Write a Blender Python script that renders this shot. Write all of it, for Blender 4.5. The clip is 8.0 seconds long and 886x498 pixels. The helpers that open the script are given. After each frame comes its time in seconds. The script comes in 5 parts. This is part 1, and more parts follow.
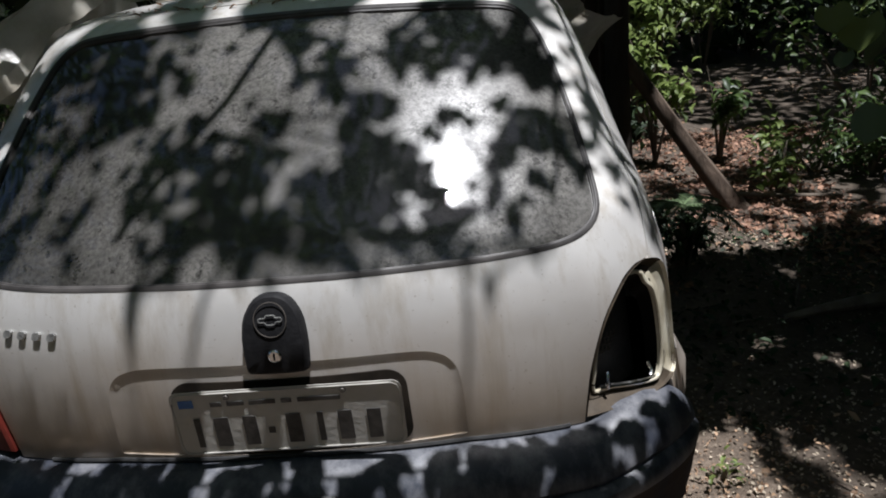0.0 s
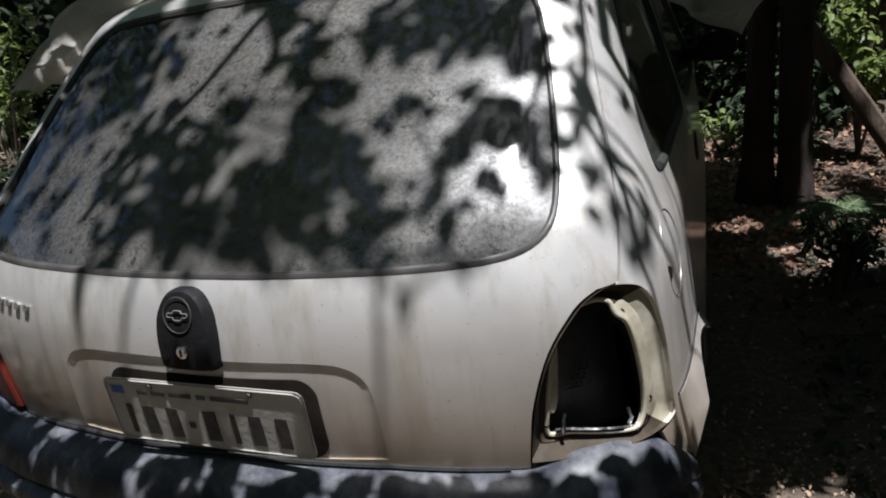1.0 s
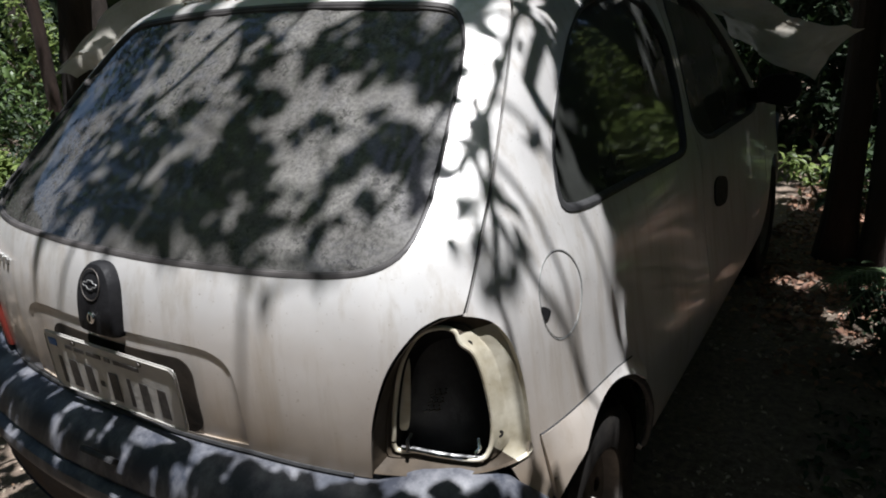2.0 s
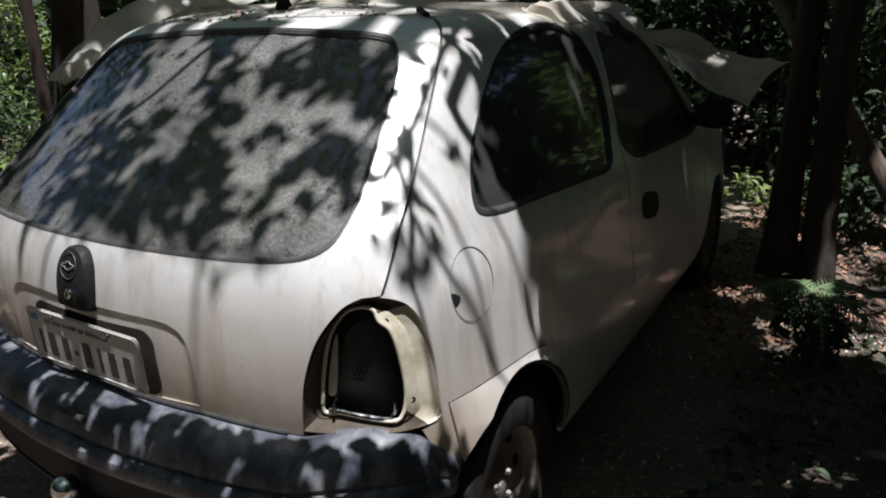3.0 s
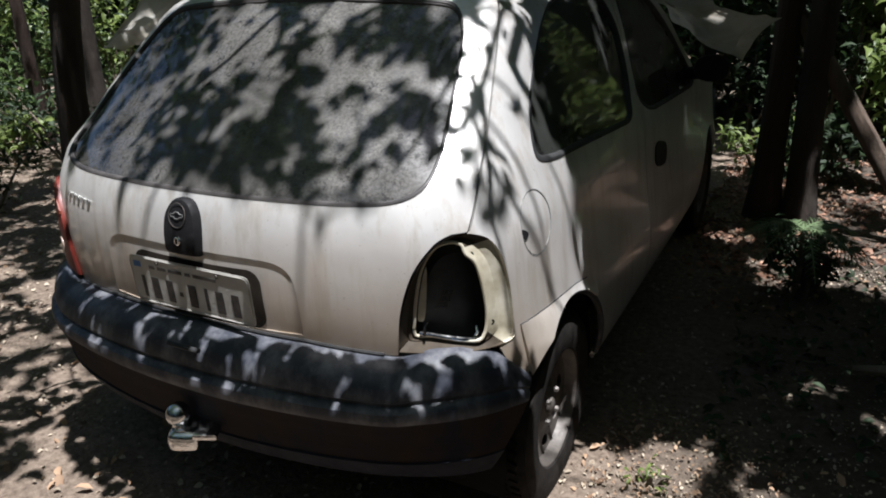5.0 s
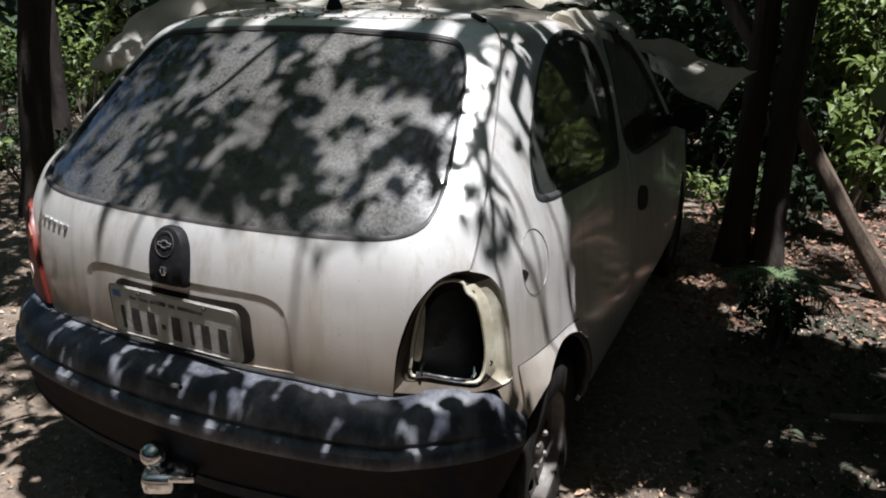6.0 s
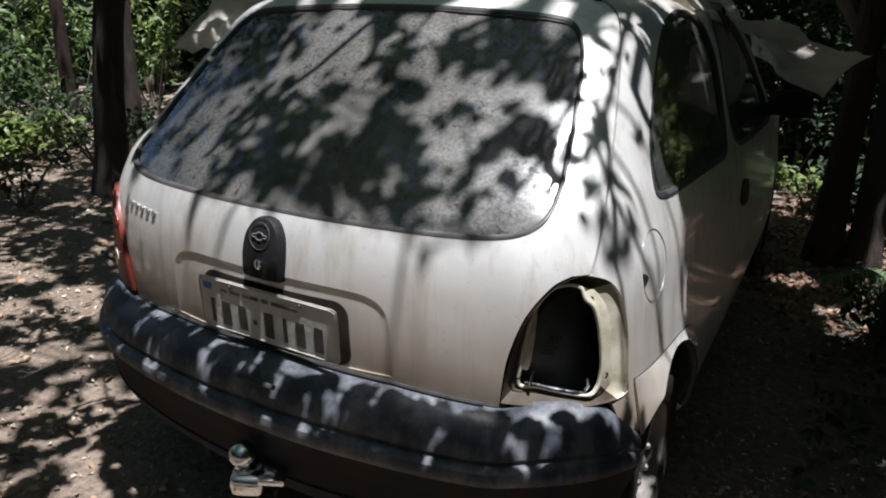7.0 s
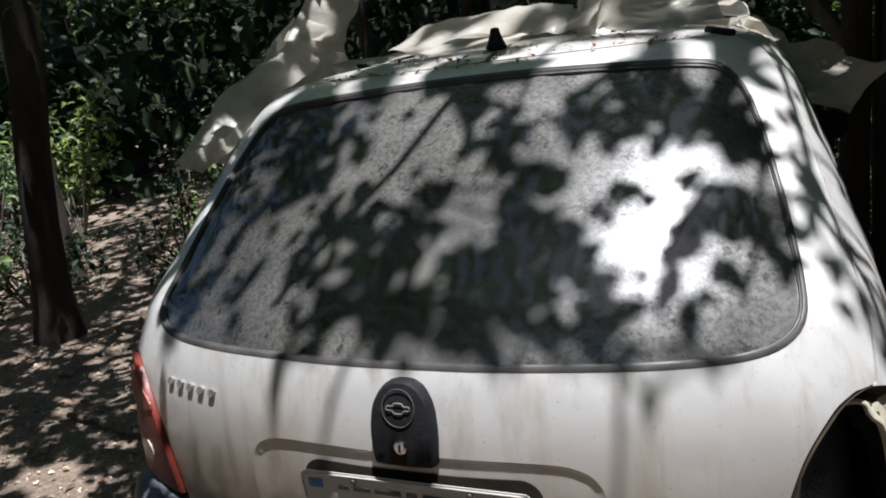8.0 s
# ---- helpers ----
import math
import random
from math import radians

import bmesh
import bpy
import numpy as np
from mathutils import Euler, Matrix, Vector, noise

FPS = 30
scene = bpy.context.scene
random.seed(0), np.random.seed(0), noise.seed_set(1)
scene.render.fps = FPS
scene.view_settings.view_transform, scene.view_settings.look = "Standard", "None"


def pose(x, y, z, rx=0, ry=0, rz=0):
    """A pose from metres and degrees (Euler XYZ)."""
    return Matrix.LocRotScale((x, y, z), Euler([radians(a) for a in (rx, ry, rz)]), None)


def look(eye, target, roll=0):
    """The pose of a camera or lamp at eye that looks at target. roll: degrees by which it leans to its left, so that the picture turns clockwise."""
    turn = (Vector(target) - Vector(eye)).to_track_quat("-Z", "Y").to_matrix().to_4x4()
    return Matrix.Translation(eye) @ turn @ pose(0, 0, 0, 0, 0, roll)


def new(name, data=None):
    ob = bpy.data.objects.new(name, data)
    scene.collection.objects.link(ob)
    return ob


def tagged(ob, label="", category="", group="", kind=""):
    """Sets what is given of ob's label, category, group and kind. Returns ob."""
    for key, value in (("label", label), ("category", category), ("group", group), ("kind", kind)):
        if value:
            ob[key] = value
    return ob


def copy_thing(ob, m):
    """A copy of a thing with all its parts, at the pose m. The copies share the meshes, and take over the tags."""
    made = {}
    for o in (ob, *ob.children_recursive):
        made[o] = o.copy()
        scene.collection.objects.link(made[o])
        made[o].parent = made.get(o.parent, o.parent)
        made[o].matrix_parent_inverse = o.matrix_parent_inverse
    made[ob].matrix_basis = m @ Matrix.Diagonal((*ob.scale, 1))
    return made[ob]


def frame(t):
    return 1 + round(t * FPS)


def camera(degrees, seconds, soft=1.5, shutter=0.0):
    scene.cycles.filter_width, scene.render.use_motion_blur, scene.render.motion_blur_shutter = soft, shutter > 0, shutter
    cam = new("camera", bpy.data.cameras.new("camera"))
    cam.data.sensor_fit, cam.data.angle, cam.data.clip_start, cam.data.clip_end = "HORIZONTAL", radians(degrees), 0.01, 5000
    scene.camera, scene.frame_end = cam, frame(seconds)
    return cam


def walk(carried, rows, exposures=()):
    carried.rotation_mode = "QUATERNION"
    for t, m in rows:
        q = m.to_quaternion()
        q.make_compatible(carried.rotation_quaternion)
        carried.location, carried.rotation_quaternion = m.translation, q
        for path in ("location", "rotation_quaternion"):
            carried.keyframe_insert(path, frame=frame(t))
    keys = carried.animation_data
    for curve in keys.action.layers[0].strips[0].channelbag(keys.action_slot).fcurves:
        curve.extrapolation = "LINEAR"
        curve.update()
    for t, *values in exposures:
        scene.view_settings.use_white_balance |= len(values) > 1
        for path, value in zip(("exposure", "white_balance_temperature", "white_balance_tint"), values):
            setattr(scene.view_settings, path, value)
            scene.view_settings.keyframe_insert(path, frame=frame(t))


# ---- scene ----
cam = camera(64.3, 8.0, soft=1.9)
PATH = [
    (0, (0.345, -0.884, 1.4), (0.247, 0.983, 0.689), -5.3),
    (0.5, (0.578, -0.717, 1.376), (0.248, 1.086, 0.577), -5.7),
    (1, (0.775, -0.655, 1.35), (0.091, 1.084, 0.638), -7.7),
    (1.5, (1.026, -0.632, 1.334), (0.143, 1.016, 0.624), -7.9),
    (2, (1.174, -0.519, 1.349), (0.16, 1.074, 0.689), -3.6),
    (2.2, (1.249, -0.497, 1.328), (0.246, 1.12, 0.71), -1.5),
    (3.3, (1.401, -0.729, 1.404), (0.413, 0.885, 0.757), -1.9),
    (3.5, (1.4, -0.785, 1.411), (0.391, 0.798, 0.721), -1.8),
    (4, (1.353, -0.863, 1.414), (0.406, 0.73, 0.662), -3.0),
    (4.2, (1.33, -0.897, 1.411), (0.407, 0.707, 0.65), -2.9),
    (5.3, (1.282, -0.941, 1.423), (0.389, 0.71, 0.735), -2.3),
    (5.5, (1.262, -0.947, 1.429), (0.377, 0.728, 0.789), -2.0),
    (6, (1.198, -0.946, 1.404), (0.391, 0.77, 0.767), 0.5),
    (6.5, (1.138, -0.943, 1.4), (0.281, 0.729, 0.714), -0.7),
    (7, (1.026, -0.894, 1.397), (0.105, 0.743, 0.711), 0.6),
    (7.5, (0.768, -0.77, 1.394), (-0.155, 0.925, 0.868), -4.5),
    (8, (0.47, -0.714, 1.41), (-0.285, 1.063, 0.888), -7.4),
]
EXPOSURES = [(0, .78, 6080, 12), (.5, .72, 6080, 12), (1, .88, 6080, 12), (2, 1.18, 6080, 12), (4, 1.2, 6080, 12), (8, 1.24, 6020, 12)]
walk(cam, [(t, look(eye, target, roll)) for t, eye, target, roll in PATH], EXPOSURES)

# ---- light ----
SUN = Vector((0.19, -0.095, 0.977)).normalized()
world = bpy.data.worlds.new("world")
world.use_nodes = True
scene.world = world
sky = world.node_tree.nodes.new("ShaderNodeTexSky")
sky.sky_type, sky.sun_disc = "NISHITA", False
sky.sun_elevation = math.asin(SUN.z)
sky.sun_rotation = math.atan2(SUN.x, SUN.y)
world.node_tree.links.new(sky.outputs[0], world.node_tree.nodes["Background"].inputs[0])
world.node_tree.nodes["Background"].inputs[1].default_value = 0.05
sun = new("sun", bpy.data.lights.new("sun", "SUN"))
sun.data.energy, sun.data.angle, sun.data.color = 5.0, radians(0.53), (1, .975, .94)
sun.matrix_world = look(SUN * 40, (0, 0, 0))


# ---- materials ----
def nodes_of(name):
    m = bpy.data.materials.new(name)
    m.use_nodes = True
    t = m.node_tree
    return m, t, t.nodes["Principled BSDF"]


def add(t, kind, **values):
    n = t.nodes.new(kind)
    for key, value in values.items():
        n.inputs[key.replace("_", " ")].default_value = value
    return n


def noise_of(t, scale, detail=5, rough=.6, stretch=None, offset=(0, 0, 0)):
    c = t.nodes.new("ShaderNodeTexCoord")
    n = add(t, "ShaderNodeTexNoise", Scale=scale, Detail=detail, Roughness=rough)
    mp = t.nodes.new("ShaderNodeMapping")
    mp.inputs["Location"].default_value = offset
    if stretch:
        mp.inputs["Scale"].default_value = stretch
    t.links.new(c.outputs["Object"], mp.inputs[0])
    t.links.new(mp.outputs[0], n.inputs["Vector"])
    return n.outputs["Fac"]


def ramp(t, fac, stops):
    r = t.nodes.new("ShaderNodeValToRGB")
    e = r.color_ramp.elements
    while len(e) < len(stops):
        e.new(0.5)
    for n, (p, c) in enumerate(stops):
        e[n].position = p
        e[n].color = (*c, 1) if len(c) == 3 else c
    t.links.new(fac, r.inputs[0])
    return r.outputs[0]


def mix(t, fac, a, b):
    m = t.nodes.new("ShaderNodeMix")
    m.data_type = "RGBA"
    for key, value in ((0, fac), (6, a), (7, b)):
        if isinstance(value, (int, float, tuple)):
            m.inputs[key].default_value = (*value, 1) if isinstance(value, tuple) else value
        else:
            t.links.new(value, m.inputs[key])
    return m.outputs[2]


def bump(t, p, height, strength=.3, distance=.01):
    b = add(t, "ShaderNodeBump", Strength=strength, Distance=distance)
    t.links.new(height, b.inputs["Height"])
    t.links.new(b.outputs[0], p.inputs["Normal"])


def grey(v):
    return (v, v, v)


def simple(name, colour, colour2, scale, rough, metal=0.0, bumps=.2, detail=6, spec=.5, stretch=None, distance=.005):
    m, t, p = nodes_of(name)
    f = noise_of(t, scale, detail, stretch=stretch)
    t.links.new(ramp(t, f, [(.32, colour), (.68, colour2)]), p.inputs["Base Color"])
    p.inputs["Metallic"].default_value = metal
    t.links.new(ramp(t, noise_of(t, scale * 2.3, 4), [(.3, grey(max(rough - .1, .03))), (.7, grey(min(rough + .1, 1)))]), p.inputs["Roughness"])
    p.inputs["Specular IOR Level"].default_value = spec
    if bumps:
        bump(t, p, noise_of(t, scale * 4, 5), bumps, distance)
    return m


def paint_material():
    m, t, p = nodes_of("silver_paint")
    base = mix(t, ramp(t, noise_of(t, 3.0, 4), [(.35, grey(0)), (.7, grey(1))]), (.68, .665, .64), (.59, .57, .545))
    streak = ramp(t, noise_of(t, 9, 6, .65, (2.2, 2.2, .22)), [(.50, grey(0)), (.74, grey(.75))])
    base = mix(t, streak, base, (.43, .38, .31))
    dots = ramp(t, noise_of(t, 140, 3), [(.66, grey(0)), (.73, grey(.55))])
    base = mix(t, dots, base, (.26, .21, .15))
    c = t.nodes.new("ShaderNodeTexCoord")
    xyz = t.nodes.new("ShaderNodeSeparateXYZ")
    t.links.new(c.outputs["Object"], xyz.inputs[0])
    wob = t.nodes.new("ShaderNodeMath")
    wob.operation = "MULTIPLY_ADD"
    t.links.new(noise_of(t, 5, 5), wob.inputs[0])
    wob.inputs[1].default_value = .22
    t.links.new(xyz.outputs[2], wob.inputs[2])
    low = add(t, "ShaderNodeMapRange", From_Min=.70, From_Max=1.0, To_Min=.88, To_Max=0)
    t.links.new(wob.outputs[0], low.inputs[0])
    tail = add(t, "ShaderNodeMapRange", From_Min=.40, From_Max=.75, To_Min=1, To_Max=.05)
    t.links.new(xyz.outputs[1], tail.inputs[0])
    mud = t.nodes.new("ShaderNodeMath")
    mud.operation = "MULTIPLY"
    t.links.new(low.outputs[0], mud.inputs[0])
    t.links.new(tail.outputs[0], mud.inputs[1])
    base = mix(t, mud.outputs[0], base, (.36, .275, .19))
    t.links.new(base, p.inputs["Base Color"])
    p.inputs["Metallic"].default_value = .4
    t.links.new(ramp(t, noise_of(t, 7, 6), [(.3, grey(.30)), (.7, grey(.52))]), p.inputs["Roughness"])
    p.inputs["Coat Weight"].default_value = .6
    p.inputs["Coat Roughness"].default_value = .09
    bump(t, p, noise_of(t, 260, 3), .06, .001)
    return m


def dusty_glass(name, dust, dust_low, dust_high, tint, gloss_rough=.06, speck=True):
    """Dark tinted glass under a film of dried dust: gloss over a tinted see-through pane, covered in part by matt dust."""
    m, t, p = nodes_of(name)
    t.nodes.remove(p)
    pane = t.nodes.new("ShaderNodeBsdfTransparent")
    pane.inputs[0].default_value = (*tint, 1)
    gloss = add(t, "ShaderNodeBsdfGlossy", Roughness=gloss_rough)
    fres = add(t, "ShaderNodeFresnel", IOR=1.7)
    clean = t.nodes.new("ShaderNodeMixShader")
    for a, b in ((fres.outputs[0], 0), (pane.outputs[0], 1), (gloss.outputs[0], 2)):
        t.links.new(a, clean.inputs[b])
    film = add(t, "ShaderNodeBsdfPrincipled", Roughness=.33)
    film.inputs["Specular IOR Level"].default_value = .85
    colour = mix(t, ramp(t, noise_of(t, 4, 5), [(.35, grey(0)), (.65, grey(1))]), dust, tuple(.75 * v for v in dust))
    t.links.new(colour, film.inputs["Base Color"])
    big = ramp(t, noise_of(t, 2.2, 5, .65), [(.3, grey(dust_low)), (.7, grey(dust_high))])
    if speck:
        c = t.nodes.new("ShaderNodeTexCoord")
        xyz = t.nodes.new("ShaderNodeSeparateXYZ")
        t.links.new(c.outputs["Object"], xyz.inputs[0])
        span = add(t, "ShaderNodeMapRange", From_Min=-.45, From_Max=.25, To_Min=.36, To_Max=1.08)
        t.links.new(xyz.outputs[0], span.inputs[0])
        thin = t.nodes.new("ShaderNodeMath")
        thin.operation = "MULTIPLY"
        t.links.new(big, thin.inputs[0])
        t.links.new(span.outputs[0], thin.inputs[1])
        big = thin.outputs[0]
        fine = ramp(t, noise_of(t, 110, 5, .75), [(.38, grey(.58)), (.60, grey(1.12))])
        spots = ramp(t, noise_of(t, 34, 5, .75, offset=(3, 1, 2)), [(.57, grey(1)), (.63, grey(.45))])
        worn = ramp(t, noise_of(t, 3.1, 3, .5, offset=(6, 2, 1)), [(.36, grey(.15)), (.54, grey(1))])
        spots = mix(t, worn, grey(1), spots)
        fine = mix(t, worn, grey(.97), fine)
        mul = t.nodes.new("ShaderNodeMath")
        mul.operation = "MULTIPLY"
        t.links.new(big, mul.inputs[0])
        t.links.new(fine, mul.inputs[1])
        mul2 = t.nodes.new("ShaderNodeMath")
        mul2.operation = "MULTIPLY"
        t.links.new(mul.outputs[0], mul2.inputs[0])
        t.links.new(spots, mul2.inputs[1])
        big = mul2.outputs[0]
    whole = t.nodes.new("ShaderNodeMixShader")
    for a, b in ((big, 0), (clean.outputs[0], 1), (film.outputs[0], 2)):
        t.links.new(a, whole.inputs[b])
    t.links.new(whole.outputs[0], t.nodes["Material Output"].inputs[0])
    return m


def leaf_material(name, dark, light, thin=.45, rough=.45):
    m, t, p = nodes_of(name)
    geo = t.nodes.new("ShaderNodeNewGeometry")
    colour = ramp(t, geo.outputs["Random Per Island"], [(0, dark), (.55, light), (1, tuple(1.3 * v for v in light))])
    t.links.new(colour, p.inputs["Base Color"])
    p.inputs["Roughness"].default_value = rough
    through_leaf = t.nodes.new("ShaderNodeBsdfTranslucent")
    t.links.new(colour, through_leaf.inputs[0])
    both = add(t, "ShaderNodeMixShader", Fac=thin)
    t.links.new(p.outputs[0], both.inputs[1])
    t.links.new(through_leaf.outputs[0], both.inputs[2])
    t.links.new(both.outputs[0], t.nodes["Material Output"].inputs[0])
    return m


def sheet_material():
    m, t, p = nodes_of("milky_plastic_sheet")
    colour = mix(t, ramp(t, noise_of(t, 6, 6, .7), [(.45, grey(0)), (.75, grey(.8))]), (.52, .495, .43), (.33, .26, .17))
    t.links.new(colour, p.inputs["Base Color"])
    p.inputs["Roughness"].default_value = .32
    back = t.nodes.new("ShaderNodeBsdfTranslucent")
    t.links.new(colour, back.inputs[0])
    clear = t.nodes.new("ShaderNodeBsdfTransparent")
    a, b = add(t, "ShaderNodeMixShader", Fac=.42), add(t, "ShaderNodeMixShader", Fac=.10)
    t.links.new(p.outputs[0], a.inputs[1])
    t.links.new(back.outputs[0], a.inputs[2])
    t.links.new(a.outputs[0], b.inputs[1])
    t.links.new(clear.outputs[0], b.inputs[2])
    t.links.new(b.outputs[0], t.nodes["Material Output"].inputs[0])
    bump(t, p, noise_of(t, 11, 4), .5, .012)
    return m


def bumper_material():
    m, t, p = nodes_of("faded_bumper_plastic")
    base = mix(t, ramp(t, noise_of(t, 5, 5), [(.35, grey(0)), (.65, grey(1))]), (.011, .014, .023), (.019, .024, .037))
    dust = ramp(t, noise_of(t, 14, 6, .7, (1, 1, .5)), [(.44, grey(.08)), (.68, grey(.7))])
    base = mix(t, dust, base, (.19, .19, .20))
    t.links.new(base, p.inputs["Base Color"])
    t.links.new(ramp(t, noise_of(t, 9, 5), [(.3, grey(.40)), (.7, grey(.55))]), p.inputs["Roughness"])
    p.inputs["Specular IOR Level"].default_value = .5
    bump(t, p, noise_of(t, 320, 3), .15, .001)
    return m


def shaded_mud_material():
    m, t, p = nodes_of("muddy_shaded_plastic")
    mud = ramp(t, noise_of(t, 7, 6, .65, (1, 1, .6)), [(.36, grey(0)), (.6, grey(1))])
    # Mud tones kept near-black, so the underside's shade is in the colour too.
    t.links.new(mix(t, mud, (.008, .010, .016), (.024, .015, .009)), p.inputs["Base Color"])
    p.inputs["Roughness"].default_value = .8
    p.inputs["Specular IOR Level"].default_value = .15
    bump(t, p, noise_of(t, 60, 5), .3, .004)
    return m


def soil_material():
    m, t, p = nodes_of("forest_soil")
    a = ramp(t, noise_of(t, 1.3, 6, .7), [(.3, (.115, .080, .056)), (.7, (.28, .215, .16))])
    b = ramp(t, noise_of(t, 38, 6, .75), [(.35, (.045, .031, .021)), (.7, (.40, .315, .24))])
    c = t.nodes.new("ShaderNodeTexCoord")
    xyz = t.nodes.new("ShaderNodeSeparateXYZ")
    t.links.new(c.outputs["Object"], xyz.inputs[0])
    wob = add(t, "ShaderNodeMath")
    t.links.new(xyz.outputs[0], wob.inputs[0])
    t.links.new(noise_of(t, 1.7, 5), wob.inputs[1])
    # Darkens the soil towards +x, putting the wooded side's shade in its colour.
    shade_side = add(t, "ShaderNodeMapRange", From_Min=1.3, From_Max=2.0, To_Min=0, To_Max=.72)
    t.links.new(wob.outputs[0], shade_side.inputs[0])
    t.links.new(mix(t, shade_side.outputs[0], mix(t, .55, a, b), (.034, .026, .018)), p.inputs["Base Color"])
    p.inputs["Roughness"].default_value = .95
    bump(t, p, noise_of(t, 45, 8, .7), .9, .03)
    return m


def bark_material(name, dark, light):
    m, t, p = nodes_of(name)
    f = noise_of(t, 7, 8, .7, (1, 1, .22))
    t.links.new(ramp(t, f, [(.35, dark), (.7, light)]), p.inputs["Base Color"])
    p.inputs["Roughness"].default_value = .9
    bump(t, p, noise_of(t, 16, 8, .7, (1, 1, .2)), .9, .03)
    return m


PAINT = paint_material()
REAR_GLASS = dusty_glass("dusty_rear_glass", (.44, .42, .39), .14, .50, (.03, .036, .038))
SIDE_GLASS = dusty_glass("dark_side_glass", (.22, .23, .21), .12, .26, (.03, .036, .034), .05, False)
WIND_GLASS = dusty_glass("windscreen_glass", (.35, .33, .3), .1, .3, (.35, .38, .37))
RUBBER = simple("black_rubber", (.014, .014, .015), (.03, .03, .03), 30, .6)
SEAL = simple("dusty_rubber_seal", (.014, .013, .013), (.085, .078, .074), 6, .5, spec=.35)
BUMPER = bumper_material()
MUDDY_SHADED = shaded_mud_material()
BLACK = simple("black_plastic", (.007, .007, .008), (.014, .014, .015), 40, .6, spec=.15)
# Near-black for all inside surfaces: their shade is put into the colour.
INNER_SHADE = simple("interior_shade_black", (.006, .006, .006), (.016, .015, .014), 8, .9, spec=.08)
PRIMER = simple("cream_primer", (.30, .255, .165), (.60, .565, .46), 11, .36, .1)
POCKET_SHADE = simple("pocket_shade_brown", (.012, .010, .008), (.045, .035, .026), 11, .85, spec=.15)
GUTTER_BROWN = simple("gutter_brown", (.028, .021, .014), (.078, .060, .041), 14, .7, spec=.25)
CHROME = simple("scratched_chrome", (.62, .62, .62), (.78, .78, .77), 30, .16, 1.0, .05)
BADGE = simple("worn_chrome_badge", (.22, .22, .215), (.48, .48, .46), 60, .32, .6, .05)
PLATE = simple("grey_plate_paint", (.40, .385, .355), (.50, .48, .44), 18, .42, .1)
INK = simple("faded_black_ink", (.02, .018, .017), (.06, .055, .05), 90, .5, 0, 0)
BLUE = simple("blue_emblem_ink", (.03, .10, .32), (.06, .18, .45), 60, .4, 0, 0)
BLUE_PLASTIC = simple("blue_bucket_plastic", (.012, .035, .20), (.02, .06, .30), 9, .4, 0, .1)
RED_LENS = simple("red_lamp_lens", (.10, .013, .009), (.18, .034, .022), 8, .45, 0, .05, spec=.45)
ORANGE_LENS = simple("amber_lamp_lens", (.15, .034, .018), (.22, .06, .034), 10, .42, 0, .05, spec=.45)
WHITE_LENS = simple("milky_lamp_lens", (.38, .29, .24), (.46, .36, .31), 12, .22, 0, .05, spec=.7)
TYRE = simple("dusty_tyre_rubber", (.010, .0095, .009), (.028, .025, .022), 18, .85, spec=.12)
STEEL = simple("dirty_steel_wheel", (.045, .040, .036), (.12, .105, .09), 15, .55, .3)
SHEET = sheet_material()
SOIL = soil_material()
LIP = simple("blue_grey_lip_plastic", (.007, .009, .016), (.016, .019, .028), 12, .7, spec=.15)
BARK = bark_material("dark_bark", (.014, .010, .007), (.055, .040, .030))
BARK_MID = bark_material("brown_bark", (.04, .028, .019), (.15, .105, .075))
BARK_RED = bark_material("reddish_bark", (.018, .010, .007), (.062, .034, .023))
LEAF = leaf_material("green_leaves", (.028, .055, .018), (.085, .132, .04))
# Darker copy of the leaf green: the wood's shade is put into its colour.
LEAF_SHADE = leaf_material("shade_toned_leaves", (.010, .022, .008), (.024, .044, .015), .3, .7)
# Lighter copy for plants in sun, with the brightness put into the colour.
LEAF_SUN = leaf_material("sun_toned_leaves", (.07, .11, .03), (.19, .245, .075), .5)
WOODS_SHADE = bark_material("shaded_distant_woods", (.004, .007, .003), (.02, .032, .012))
FERN = leaf_material("fern_leaves", (.06, .09, .045), (.13, .18, .09), .3)
DRY = leaf_material("dry_leaves", (.10, .055, .03), (.32, .21, .13), .15, .75)
RED_DRY = leaf_material("reddish_dry_leaves", (.10, .045, .027), (.26, .145, .092), .15, .7)
DRY_PALE = leaf_material("pale_litter", (.13, .10, .07), (.36, .30, .225), .1, .8)
TWIG = bark_material("grey_twig", (.07, .055, .04), (.22, .18, .14))


# ---- the car's body surface ----
FAR_SIDE = 1.09  # the far flank stands a little wider

PLAN = np.array([(0, 0), (.13, .003), (.27, .013), (.40, .028), (.53, .05), (.66, .08), (.77, .112), (.85, .146), (.905, .182), (.945, .226),
                 (.970, .278), (.985, .345), (.994, .435), (1.0, .56), (1.005, .9), (1.01, 1.4), (1.012, 1.9), (1.012, 2.4), (1.0, 2.85),
                 (.97, 3.15), (.91, 3.32), (.78, 3.45), (.55, 3.53), (.25, 3.575), (0, 3.585)])
